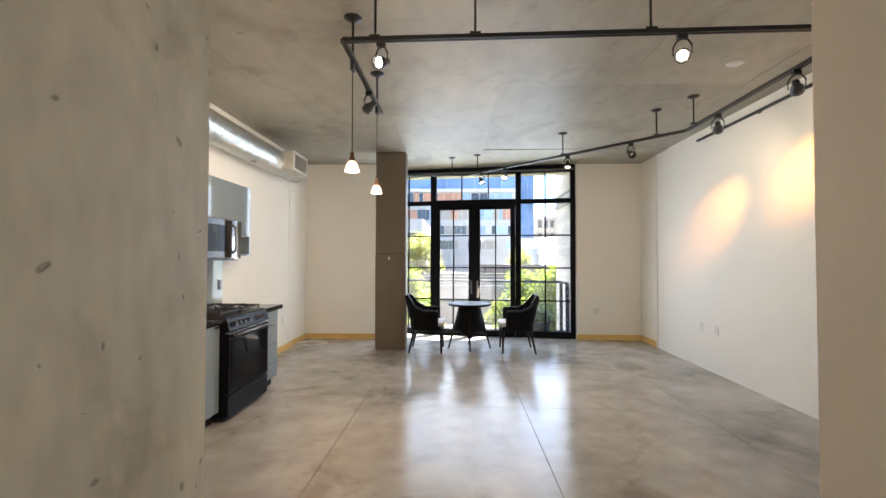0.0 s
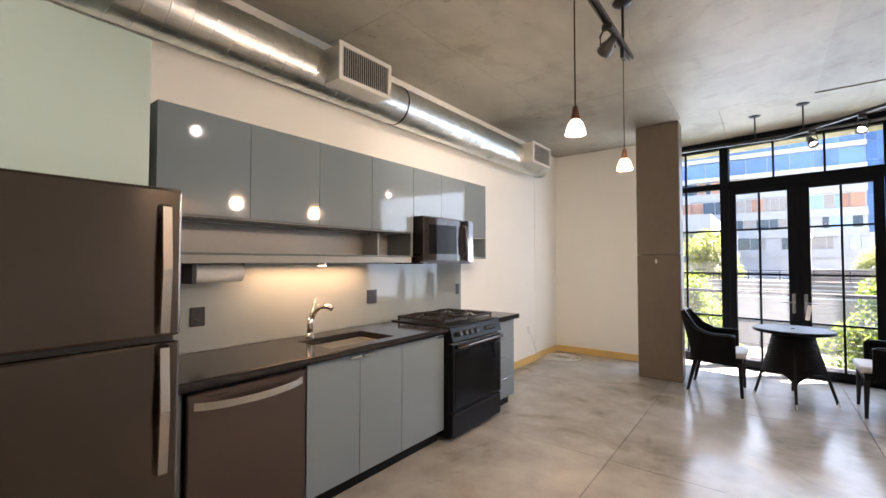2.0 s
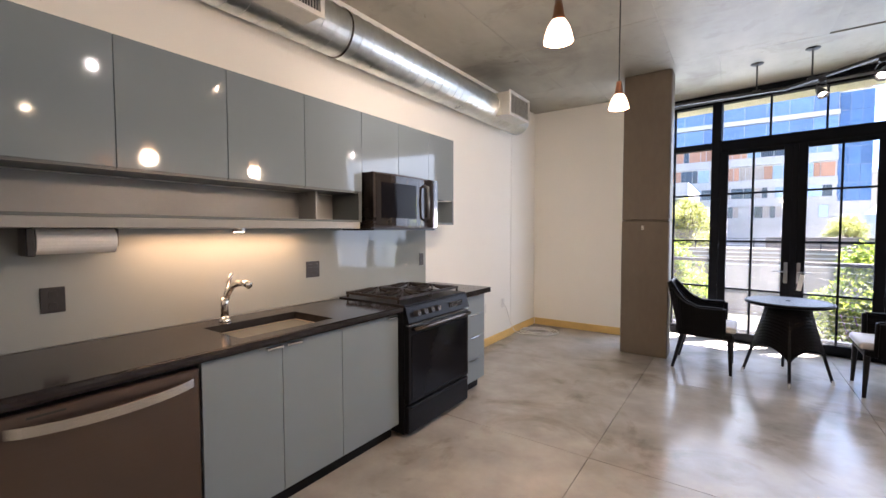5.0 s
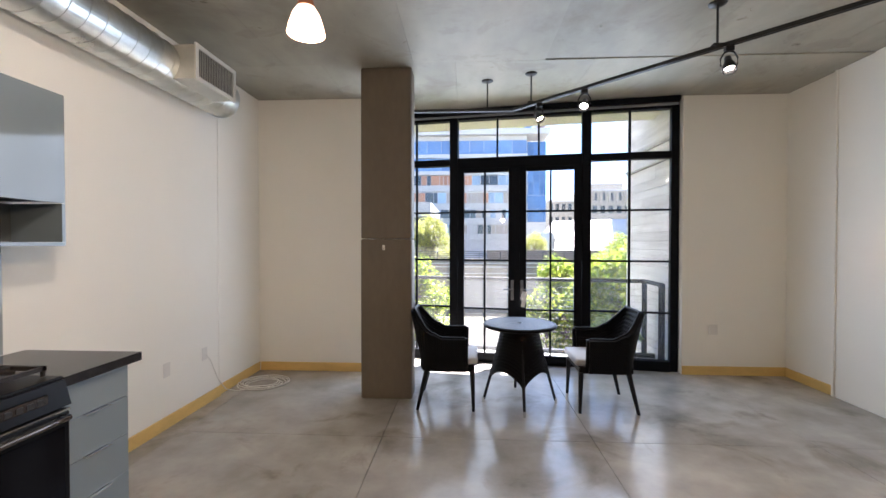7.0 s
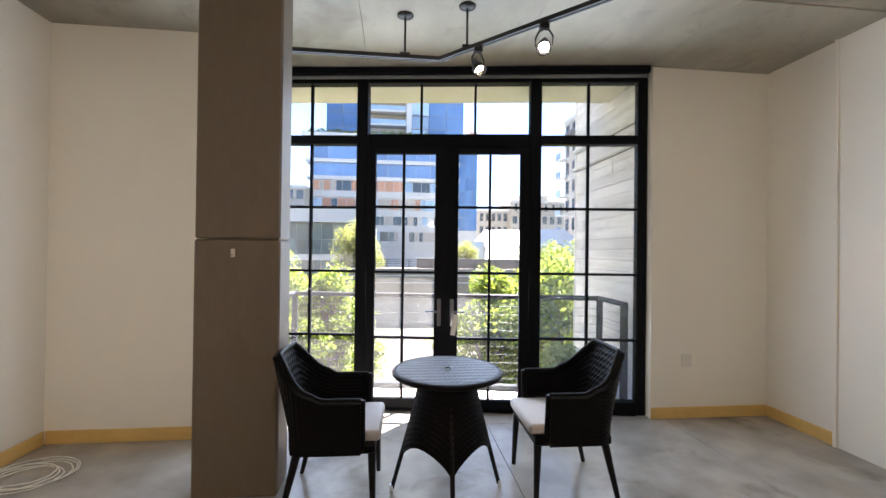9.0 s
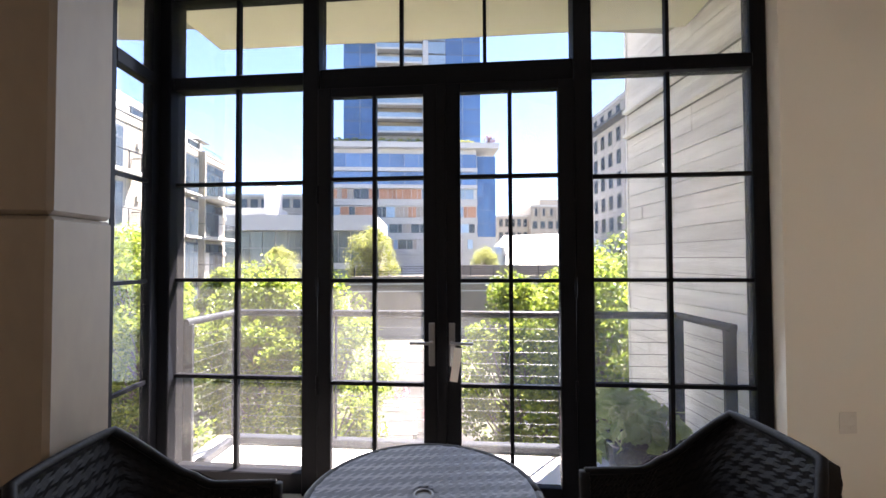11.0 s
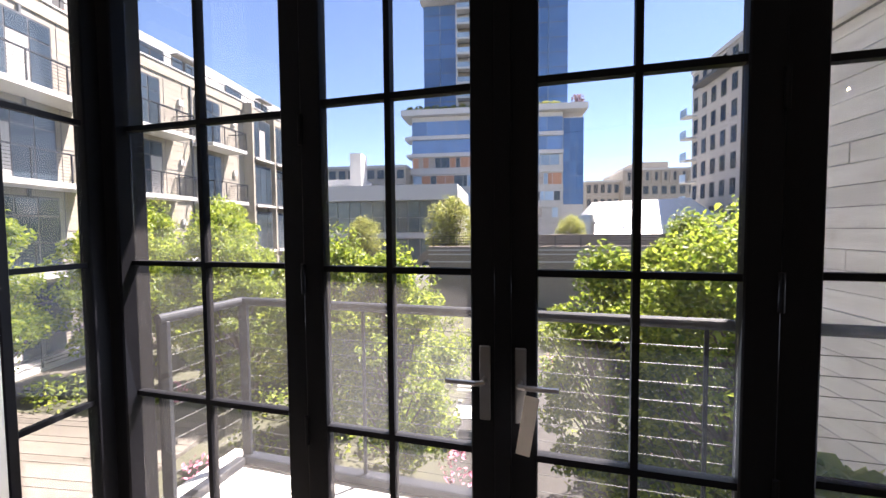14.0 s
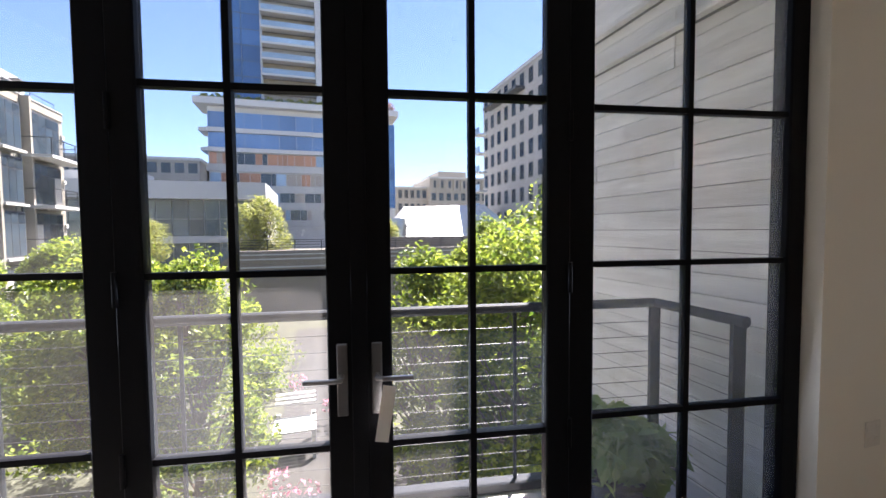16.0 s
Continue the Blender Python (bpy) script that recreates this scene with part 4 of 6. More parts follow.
pendant(-1.005, 2.515, 2.075)
pendant(-1.005, 3.415, 2.06)
# lamp under the wall shelf above the sink
ul = thing("under_shelf_light", at(-2.86, 2.4, 1.44), "small warm puck lamp under the open shelf", "lamp")
part("housing", rod((-2.86, 2.4, 1.432), (-2.86, 2.4, 1.4515), 0.035, seg=20), STEEL, ul)
part("lens", rod((-2.86, 2.4, 1.428), (-2.86, 2.4, 1.4315), 0.028, seg=20), glow("lit_puck_lens", (1.0, 0.7, 0.42), 1.2), ul)
la = new("shelf_light", bpy.data.lights.new("shelf_light", 'AREA'))
la.data.shape = 'RECTANGLE'
la.data.size, la.data.size_y, la.data.energy, la.data.color = 0.95, 0.12, 0.44, (1.0, 0.58, 0.28)
la.matrix_world = Matrix.Translation((-2.86, 2.38, 1.425)) @ Matrix.Rotation(radians(90), 4, 'Z')

sd = thing("smoke_detector", at(2.2, 3.32, CEIL_Z + RISE), "round white smoke detector on the concrete ceiling", "smoke detector")
part("body", lathe([(0.0, -0.018), (0.05, -0.016), (0.07, -0.006), (0.07, 0.004)], 28, m=at(2.2, 3.32, CEIL_Z + RISE)), PLASTIC_WHITE, sd, smooth=True)
hk = thing("wall_hook", at(-1.362, 6.28, 1.469), "small white adhesive hook on the column", "hook")
part("plate", box(-1.374, -1.35, 6.274, 6.2805, 1.44, 1.49, 0.002), PLASTIC_WHITE, hk)
part("hook", tube([(-1.362, 6.275, 1.455), (-1.362, 6.262, 1.45), (-1.362, 6.258, 1.46)], 0.003, 6), CHROME, hk)

hk = thing("wall_hook", at(-1.98, 0.29, 1.5), "tiny bent steel hook on the white side wall", "hook")
part("plate", box(-1.985, -1.977, 0.2902, 0.2925, 1.492, 1.514, 0.001), STEEL, hk)
part("hook", tube([(-1.981, 0.291, 1.496), (-1.99, 0.306, 1.494), (-1.998, 0.312, 1.502)], 0.0025, 6), STEEL, hk)

# coil of white cable on the floor
cb = thing("cable_coil", at(-2.75, 6.55, 0), "loose coil of thin white cable on the floor", "cable")
pts = []
r3 = random.Random(7)
for i in range(150):
    a = i * 2 * math.pi / 26
    rr = 0.17 + 0.05 * math.sin(i * 0.13) + r3.uniform(-0.003, 0.003)
    pts.append((-2.72 + 1.25 * rr * math.cos(a), 6.62 + rr * math.sin(a), 0.006 + 0.004 * (i % 7 > 3) + 0.0002 * i))
part("coil", tube(pts, 0.004, 6), CABLE_WHITE, cb)
part("lead", tube([(-2.99, 6.05, 0.47), (-2.975, 6.1, 0.40), (-2.97, 6.2, 0.2), (-2.95, 6.3, 0.06), (-2.9, 6.4, 0.008), (-2.8, 6.46, 0.005)], 0.004, 6), CABLE_WHITE, cb)


# ---- rattan chairs and table ----
def grid_mesh(rows, thick_dir=None, thickness=0.02):
    """A curved shell from rows of points, with thickness."""
    own = bmesh.new()
    vs = [[own.verts.new(p) for p in r] for r in rows]
    for a, b in zip(vs, vs[1:]):
        for k in range(len(a) - 1):
            own.faces.new((a[k], a[k + 1], b[k + 1], b[k]))
    bmesh.ops.recalc_face_normals(own, faces=own.faces)
    bmesh.ops.solidify(own, geom=list(own.faces), thickness=thickness)
    return own


def weave_shell(rows_fn, nu, nv, amp):
    """Shell whose face is woven: raised and sunk cells by turns."""
    rows = []
    for i in range(nv + 1):
        row = []
        for j in range(nu + 1):
            p, nrm = rows_fn(j / nu, i / nv)
            s = amp * math.cos(math.pi * j) * math.cos(math.pi * i * 0.5 + (j % 2) * math.pi / 2)
            row.append(Vector(p) + Vector(nrm) * s)
        rows.append(row)
    return rows


chair = thing("rattan_armchair", Matrix(), "black-brown woven rattan armchair with a pale cushion", "armchair", "chairs round the table")


def shell(u, v):
    # u runs round from one arm's front, behind the back, to the other; v from the seat's underside to the rim
    a = (u - 0.5) * 2
    s = abs(a)
    hw = 0.27
    if s > 0.42:
        f = (s - 0.42) / 0.58
        x = -0.12 + f * 0.27
        y = hw * (1 if a > 0 else -1)
        nrm = Vector((0, 1 if a > 0 else -1, 0))
    else:
        ang = (a / 0.42) * math.pi / 2
        x = -0.12 - 0.13 * math.cos(ang) ** 0.55
        y = hw * math.sin(ang)
        y = math.copysign(abs(y) ** 0.9 * hw ** 0.1, y) if y else 0
        nrm = Vector((-math.cos(ang), math.sin(ang), 0))
    # the rim drops from the high back to the arms
    k = max(0.0, min(1.0, (s - 0.17) / 0.40))
    k = 1 - (1 - k) ** 1.9
    top = 0.885 * (1 - k) + 0.655 * k
    z = 0.36 + v * (top - 0.36)
    lean = max(0, z - 0.46) * 0.22 * (1 - k)
    x -= lean
    return Vector((x, y * (0.92 + 0.10 * v), z)), nrm


rows = weave_shell(shell, 110, 52, 0.0025)
part("shell", grid_mesh(rows, thickness=0.028), RATTAN, chair, "woven rattan back and arms")
rim = [shell(i / 60, 1.0)[0] - shell(i / 60, 1.0)[1] * 0.012 for i in range(61)]
part("rim", tube(rim, 0.014, 8), RATTAN, chair, smooth=True)
for e in (0.0, 1.0):
    part("arm_front", tube([shell(e, v / 8)[0] + Vector((0.004, 0, 0)) - shell(e, v / 8)[1] * 0.012 for v in range(9)], 0.02, 8), RATTAN, chair, smooth=True)
part("seat_base", box(-0.24, 0.23, -0.25, 0.25, 0.35, 0.405, 0.012, 2), RATTAN, chair)
bm = box(-0.22, 0.26, -0.235, 0.235, 0.41, 0.475, 0.024, 3)
part("cushion", bm, CUSHION, chair, "pale fabric seat cushion", smooth=True)
for sx, sy in ((1, 1), (1, -1), (-1, 1), (-1, -1)):
    part("leg", rod((0.21 * sx if sx > 0 else -0.20, 0.235 * sy, 0.36), (0.222 if sx > 0 else -0.285, 0.252 * sy, 0.0), 0.024, 0.014, 10), CHAIR_LEG, chair)
chair.matrix_basis = pose(-0.72, 6.285, 0, 0, 0, -1)
copy_thing(chair, pose(0.665, 6.285, 0, 0, 0, 179))

table = thing("round_rattan_table", Matrix(), "round woven rattan table with a flared base", "table")
TT = 0.755
R = 0.327
cells = 44
own = bmesh.new()
vs = {}
for i in range(cells + 1):
    for j in range(cells + 1):
        x, y = (i / cells * 2 - 1) * R, (j / cells * 2 - 1) * R
        r = math.hypot(x, y)
        if r > R * 0.985:
            continue
        z = TT + 0.0018 * math.cos(math.pi * i) * math.cos(math.pi * j * 0.5 + (i % 2) * math.pi / 2)
        if r < 0.03:
            continue
        vs[i, j] = own.verts.new((x, y, z))
for (i, j) in list(vs):
    q = [(i, j), (i + 1, j), (i + 1, j + 1), (i, j + 1)]
    if all(k in vs for k in q):
        own.faces.new([vs[k] for k in q])
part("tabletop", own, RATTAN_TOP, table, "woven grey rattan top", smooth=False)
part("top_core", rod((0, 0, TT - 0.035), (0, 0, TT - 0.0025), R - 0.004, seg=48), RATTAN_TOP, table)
part("edge_ring", tube([(R * math.cos(2 * math.pi * k / 48), R * math.sin(2 * math.pi * k / 48), TT - 0.016) for k in range(49)], 0.017, 8), RATTAN, table, smooth=True)
part("parasol_hole", lathe([(0.03, TT + 0.002), (0.024, TT + 0.003), (0.02, TT - 0.002), (0.0, TT - 0.001)], 20), PLASTIC_DARK, table)


def skirt(u, v):
    ang = 2 * math.pi * u + math.pi / 4
    a2 = ang - math.pi / 4
    arch = abs(math.sin(2 * a2)) ** 0.62
    r = 0.170 + (0.290 - 0.170) * v ** 1.05
    flat = 1 / (abs(math.cos(a2)) + abs(math.sin(a2)))
    r *= 1 - v * 0.5 * (1 - flat)
    zb = 0.21 + 0.13 * arch
    z = TT - 0.04 - v * (TT - 0.04 - zb)
    return Vector((r * math.cos(a2), r * math.sin(a2), z)), Vector((math.cos(a2), math.sin(a2), 0.2))


rows = weave_shell(skirt, 112, 52, 0.0022)
part("skirt", grid_mesh(rows, thickness=0.012), RATTAN, table, "flared woven skirt with arched hem")
for k in range(4):
    a = k * math.pi / 2
    ca, sa = math.cos(a), math.sin(a)
    part("leg", rod((0.15 * ca, 0.15 * sa, TT - 0.05), (0.335 * ca, 0.335 * sa, 0.03), 0.016, 0.013, 10), CHAIR_LEG, table)
    part("foot", rod((0.333 * ca, 0.333 * sa, 0.05), (0.342 * ca, 0.342 * sa, 0.0), 0.0145, 0.013, 10), CHROME, table, "steel foot cap")
table.matrix_basis = pose(-0.065, 6.26, 0, 0, 0, 0)

# ---- polished concrete floor, sawn in bays ----
floor = thing("floor", at(0, 0, 0), "polished concrete floor with sawn joints", "floor", "", "structure")
part("floor_base", box(-3.2, 3.3, -2.6, 7.2, -0.3, -0.012), JOINT, floor)
FX = [-3.2, -2.84, -1.22, 0.40, 2.04, 3.3]
FY = [-2.6, -1.6, 0.22, 1.985, 3.73, 5.50, 7.22]
for i, (xa, xb) in enumerate(zip(FX, FX[1:])):
    for j, (ya, yb) in enumerate(zip(FY, FY[1:])):
        if yb < 0.3 and (xb < -1.2 or xa > 2.0):
            continue
        g = 0.0025
        part("floor_bay", box(xa + g, xb - g, ya + g, yb - g, -0.011, 0.0), FLOOR, floor)
# wedge of floor up to the turned window
own = bmesh.new()
ring = [(-1.70, 7.225), (1.87, 7.225), (1.93, 7.27), (-1.74, 7.83)]
a = [own.verts.new((x, y, -0.011)) for x, y in ring]
b = [own.verts.new((x, y, 0.0)) for x, y in ring]
own.faces.new(b)
own.faces.new(list(reversed(a)))
for i in range(4):
    own.faces.new((a[i], a[(i + 1) % 4], b[(i + 1) % 4], b[i]))
part("floor_bay", own, FLOOR, floor)

# ---- balcony ----
GROUND_Z = -3.3
BALC = surf("pale_balcony_slab", (0.72, 0.70, 0.66), 0.7, var=0.08, scale=4, bump=0.1)
SOFFIT = surf("cream_soffit", (0.62, 0.60, 0.44), 0.7, var=0.05, scale=2, bump=0.05)
BOARD = surf("weathered_board_cladding", (0.85, 0.845, 0.81), 0.75, var=0.2, scale=3.0, fine=26, bump=0.4, objrand=0.09, stretch=(0.35, 0.3, 4))
stain(BOARD, 3.4, 0.58, 0.68, 0.25)
BOARD_BACK = surf("cladding_backing", (0.16, 0.16, 0.155), 0.8)

balcony = thing("balcony", WIN, "pale shallow balcony slab outside the doors", "balcony", "", "structure")
part("slab", win_box(-1.85, 1.93, 0.062, 0.78, -0.22, -0.02, 0.01), BALC, balcony)
part("kerb", win_box(-1.66, 1.86, 0.62, 0.70, -0.019, 0.035, 0.006), RAIL, balcony)
part("kerb", win_box(-1.68, -1.62, 0.10, 0.62, -0.019, 0.035, 0.006), RAIL, balcony)
part("threshold", win_box(-0.80, 0.97, 0.061, 0.10, -0.03, 0.0, 0.004), STEEL, balcony)
part("soffit", win_box(-1.84, 1.86, 0.062, 0.74, 3.16, 3.42, 0.01), SOFFIT, balcony, "cream underside of the balcony above")
rail = thing("balcony_railing", WIN, "grey painted steel railing with horizontal steel cables", "railing")
RZ, RN = 1.0, 0.66


def wrod(p, q, r, seg=10):
    return rod(WIN @ Vector(p), WIN @ Vector(q), r, seg=seg)


part("top_rail", wrod((-1.65, RN, RZ), (1.73, RN, RZ), 0.027, 14), RAIL, rail)
part("top_rail", wrod((-1.65, RN, RZ), (-1.66, 0.11, RZ), 0.027, 14), RAIL, rail)
part("top_rail", wrod((1.73, RN, RZ), (1.795, 0.11, RZ), 0.027, 14), RAIL, rail)
for u, n, w in ((-1.64, RN, 0.032), (1.73, RN, 0.032), (-1.66, 0.14, 0.036), (1.80, 0.16, 0.036)):
    part("post", win_box(u - w, u + w, n - 0.012, n + 0.012, 0.0, RZ - 0.012, 0.003), RAIL, rail)
for u in (-0.822, 0.883):
    part("baluster", win_box(u - 0.009, u + 0.009, RN - 0.006, RN + 0.006, 0.036, RZ - 0.01), RAIL, rail)
for i in range(10):
    z = 0.10 + i * 0.088
    part("cable", wrod((-1.64, RN, z), (1.73, RN, z), 0.002, 6), CABLE_STEEL, rail)
    part("cable", wrod((-1.64, RN, z), (-1.66, 0.14, z), 0.002, 6), CABLE_STEEL, rail)
    part("cable", wrod((1.73, RN, z), (1.80, 0.16, z), 0.002, 6), CABLE_STEEL, rail)

# boarded side wall of the balcony
side = thing("wall_balcony_side", at(1.97, 7.4), "side wall of weathered grey boards beside the balcony", "wall", "", "structure")
part("backing", box(1.978, 2.25, 7.30, 8.95, GROUND_Z, 6.4), BOARD_BACK, side)
part("corner_board", box(1.945, 2.0, 8.951, 8.98, GROUND_Z, 6.4), BOARD, side)
rb = random.Random(11)
z = -0.35
while z < 3.4:
    h = 0.118
    n0 = 7.32
    while n0 < 8.95:
        n1 = min(8.95, n0 + rb.choice((0.7, 1.1, 1.63, 1.63)))
        if 8.95 - n1 < 0.12:
            n1 = 8.95
        d = rb.uniform(0.0, 0.007)
        part("board", box(1.957 - d, 1.9775, n0 + 0.001, n1 - 0.001, z + 0.003, z + h - 0.002), BOARD, side)
        n0 = n1
    z += h
for z in (2.565, 2.80):
    part("ledge", box(1.895, 1.953, 7.32, 8.945, z, z + 0.034, 0.004), BOARD, side, "weathered projecting drip board")
    # added dark strip on the boards that draws the ledge's shadow line
    part("ledge_gap", box(1.944, 1.9485, 7.32, 8.945, z - 0.016, z - 0.001), BOARD_BACK, side)
bm = bmesh.new()
for z in [GROUND_Z + 0.12 * i for i in range(24)] + [3.43 + 0.12 * i for i in range(24)]:
    box(1.96, 1.9775, 7.32, 8.95, z + 0.003, z + 0.116, bm=bm)
part("far_boards", bm, BOARD, side, tag=("weathered boards out of reach", "", "", "stuff"))
# outer face of our own building above and below
OWN = surf("own_facade_plaster", (0.45, 0.44, 0.41), 0.8, var=0.08)
slab("wall_outside_left", -8.0, -3.21, 7.2, 7.36, GROUND_Z, 6.4, OWN, "plain outer wall beside the bay window")
slab("wall_outside_above", -1.85, 3.3, 7.45, 7.6, CEIL_Z + 0.26, 6.4, OWN, "plain outer wall above the windows")

# ---- leaves ----
def leaf_mat(name, col, warm):
    m, t, p = nodes_of(name)
    n, l = t.nodes, t.links
    g = n.new("ShaderNodeNewGeometry")
    ramp = n.new("ShaderNodeValToRGB")
    e = ramp.color_ramp.elements
    e[0].color, e[1].color = (*col, 1), (*warm, 1)
    mid = ramp.color_ramp.elements.new(0.7)
    mid.color = (*[(a * 0.55 + b * 0.45) for a, b in zip(col, warm)], 1)
    l.new(g.outputs["Random Per Island"], ramp.inputs[0])
    p.inputs["Roughness"].default_value = 0.45
    p.inputs["Specular IOR Level"].default_value = 0.4
    tl = n.new("ShaderNodeBsdfTranslucent")
    mx = n.new("ShaderNodeMixShader")
    mx.inputs[0].default_value = 0.6
    l.new(ramp.outputs[0], p.inputs["Base Color"])
    l.new(ramp.outputs[0], tl.inputs[0])
    l.new(p.outputs[0], mx.inputs[1])
    l.new(tl.outputs[0], mx.inputs[2])
    l.new(mx.outputs[0], n["Material Output"].inputs[0])
    return m


LEAF = leaf_mat("tree_leaf", (0.075, 0.13, 0.016), (0.42, 0.48, 0.055))
LEAF2 = leaf_mat("far_tree_leaf", (0.17, 0.20, 0.045), (0.44, 0.43, 0.13))
POT_LEAF = leaf_mat("pot_plant_leaf", (0.20, 0.31, 0.08), (0.50, 0.58, 0.24))
BARK = surf("grey_brown_bark", (0.13, 0.10, 0.075), 0.9, var=0.3, scale=8, fine=40, bump=0.5, stretch=(1, 1, 0.3))


def leaf_cloud(centres, count, size, rng):
    """Many small folded leaves scattered through lumps of the crown."""
    verts, faces = [], []
    for i in range(count):
        c, r = centres[rng.randrange(len(centres))]
        while True:
            d = Vector((rng.uniform(-1, 1), rng.uniform(-1, 1), rng.uniform(-1, 1)))
            if d.length < 1:
                break
        d = d.normalized() * (d.length ** 0.75)
        p = Vector(c) + Vector((d.x * r[0], d.y * r[1], d.z * r[2]))
        q = Euler((rng.uniform(-1.0, 1.0), rng.uniform(-1.0, 1.0), rng.uniform(0, 6.28))).to_quaternion()
        s = size * rng.uniform(0.6, 1.3)
        k = len(verts)
        for v in ((-0.5 * s, 0, 0), (0, -0.3 * s, 0.08 * s), (0.55 * s, 0, -0.06 * s), (0, 0.3 * s, 0.08 * s)):
            verts.append(p + q @ Vector(v))
        faces += [(k, k + 1, k + 2), (k, k + 2, k + 3)]
    bm = bmesh.new()
    me = bpy.data.meshes.new("tmp")
    me.from_pydata([tuple(v) for v in verts], [], faces)
    bm.from_mesh(me)
    bpy.data.meshes.remove(me)
    return bm


def tree(name, height, spread, leaves, leafsize, seed, label, material, group="courtyard trees", base=0.14, lumps=90):
    rng = random.Random(seed)
    t = thing(name, Matrix(), label, "tree", group)
    lean = (rng.uniform(-0.2, 0.2), rng.uniform(-0.2, 0.2))
    trunk = [(lean[0] * f * f, lean[1] * f * f, height * 0.75 * f) for f in [i / 6 for i in range(7)]]
    bm = tube(trunk, 0.03 * height ** 0.75, 8, taper=0.25)
    centres = []
    for i in range(lumps):
        a = i * 2.4 + rng.uniform(-0.3, 0.3)
        f = rng.random()
        zz = height * (base + (1 - base) * (0.08 + 0.86 * f))
        rr = spread * (0.75 * math.sqrt(max(0.06, 1 - (2 * f - 0.75) ** 2 * 0.7))) * rng.uniform(0.35, 1.0)
        c = (rr * math.cos(a), rr * math.sin(a), zz)
        s = spread * rng.uniform(0.12, 0.30)
        centres.append((c, (s, s, s * rng.uniform(0.6, 1.0) * (1.7 if rng.random() < 0.25 else 1))))
        root = trunk[min(5, 1 + int(f * 4))]
        mid = ((root[0] + c[0]) / 2, (root[1] + c[1]) / 2, (root[2] + c[2]) / 2 - 0.05 * height)
        tube([root, mid, c], 0.010 * height ** 0.75, 5, bm=bm, taper=0.3)
    part("trunk", bm, BARK, t)
    part("crown", leaf_cloud(centres, leaves, leafsize, rng), material, t, "dense small green leaves")
    return t


t1 = tree("courtyard_tree", 5.2, 1.95, 20000, 0.116, 3, "leafy young tree with bright green sunlit crown", LEAF)
t1.matrix_basis = pose(-3.7, 14.9, GROUND_Z, 0, 0, 20)
t2 = tree("courtyard_tree", 5.0, 1.85, 18500, 0.114, 9, "leafy young tree with bright green sunlit crown", LEAF, base=0.1)
t2.matrix_basis = pose(5.6, 19.0, GROUND_Z, 0, 0, 0)
for src, x, y, s, r in ((t1, -8.2, 17.6, 1.03, 130), (t2, -12.2, 18.0, 1.14, 60), (t1, -14.0, 15.4, 1.08, 250), (t2, -5.9, 18.4, 0.9, 200), (t2, -10.2, 20.6, 1.16, 310),
                        (t1, 5.95, 14.9, 1.14, 80), (t2, 3.7, 15.4, 0.9, 150), (t1, 7.6, 17.0, 1.12, 300), (t2, -1.9, 13.4, 0.86, 100), (t1, -14.0, 21.0, 1.1, 20), (t1, 3.0, 12.0, 0.9, 210), (t2, 1.9, 13.2, 0.86, 0),
                        (t2, -6.6, 16.0, 0.86, 40)):
    src.scale = (s, s, s)
    c = copy_thing(src, pose(x, y, GROUND_Z, 0, 0, r))
    src.scale = (1, 1, 1)
t1.scale = (0.88, 0.88, 0.88)
t3 = tree("street_tree", 6.3, 2.7, 7500, 0.16, 21, "pale green street tree behind the courtyard", LEAF2, "street trees", base=0.3, lumps=110)
t3.matrix_basis = pose(-3.6, 38.0, -2.5, 0, 0, 0)
for x, y, s, r in ((6.6, 46.0, 0.8, 70), (-12.0, 42.0, 0.8, 200)):
    t3.scale = (s, s, s)
    copy_thing(t3, pose(x, y, -2.5, 0, 0, r))
t3.scale = (1, 1, 1)

# potted plant on the balcony
pot = thing("potted_plant", WIN @ at(1.30, 0.30, -0.02), "leafy green plant in a glossy dark blue pot", "plant")
PM = PLACE[pot.name]
BLUE_POT = surf("dark_blue_glaze", (0.012, 0.022, 0.05), 0.2, var=0.4, scale=9, bump=0.02)
part("pot", lathe([(0.0, 0.0), (0.13, 0.0), (0.16, 0.04), (0.19, 0.16), (0.20, 0.25), (0.21, 0.27), (0.20, 0.285), (0.18, 0.28), (0.17, 0.25), (0.0, 0.24)], 28, m=PM), BLUE_POT, pot, smooth=True)
part("soil", lathe([(0.0, 0.255), (0.1, 0.252), (0.17, 0.25)], 20, m=PM), surf("dark_soil", (0.03, 0.022, 0.016), 0.95, fine=90, bump=0.6), pot)
rp = random.Random(5)
bm = bmesh.new()
for i in range(26):
    a = rp.uniform(0, 6.28)
    L = rp.uniform(0.15, 0.32)
    tube([PM @ Vector((0.04 * math.cos(a), 0.04 * math.sin(a), 0.25)), PM @ Vector((0.5 * L * math.cos(a), 0.5 * L * math.sin(a), 0.25 + L * 0.8)), PM @ Vector((L * math.cos(a), L * math.sin(a), 0.25 + L * rp.uniform(0.2, 0.9)))], 0.004, 5, bm=bm)
part("stems", bm, POT_LEAF, pot)
cl = leaf_cloud([((0.15 * math.cos(k * 1.26), 0.15 * math.sin(k * 1.26), 0.36 + 0.05 * (k % 3)), (0.14, 0.14, 0.12)) for k in range(5)] + [((0, 0, 0.45), (0.16, 0.16, 0.12)), ((-0.2, 0.1, 0.22), (0.1, 0.1, 0.12))], 430, 0.115, rp)
cl.transform(PM)
part("foliage", cl, POT_LEAF, pot, "broad green leaves")

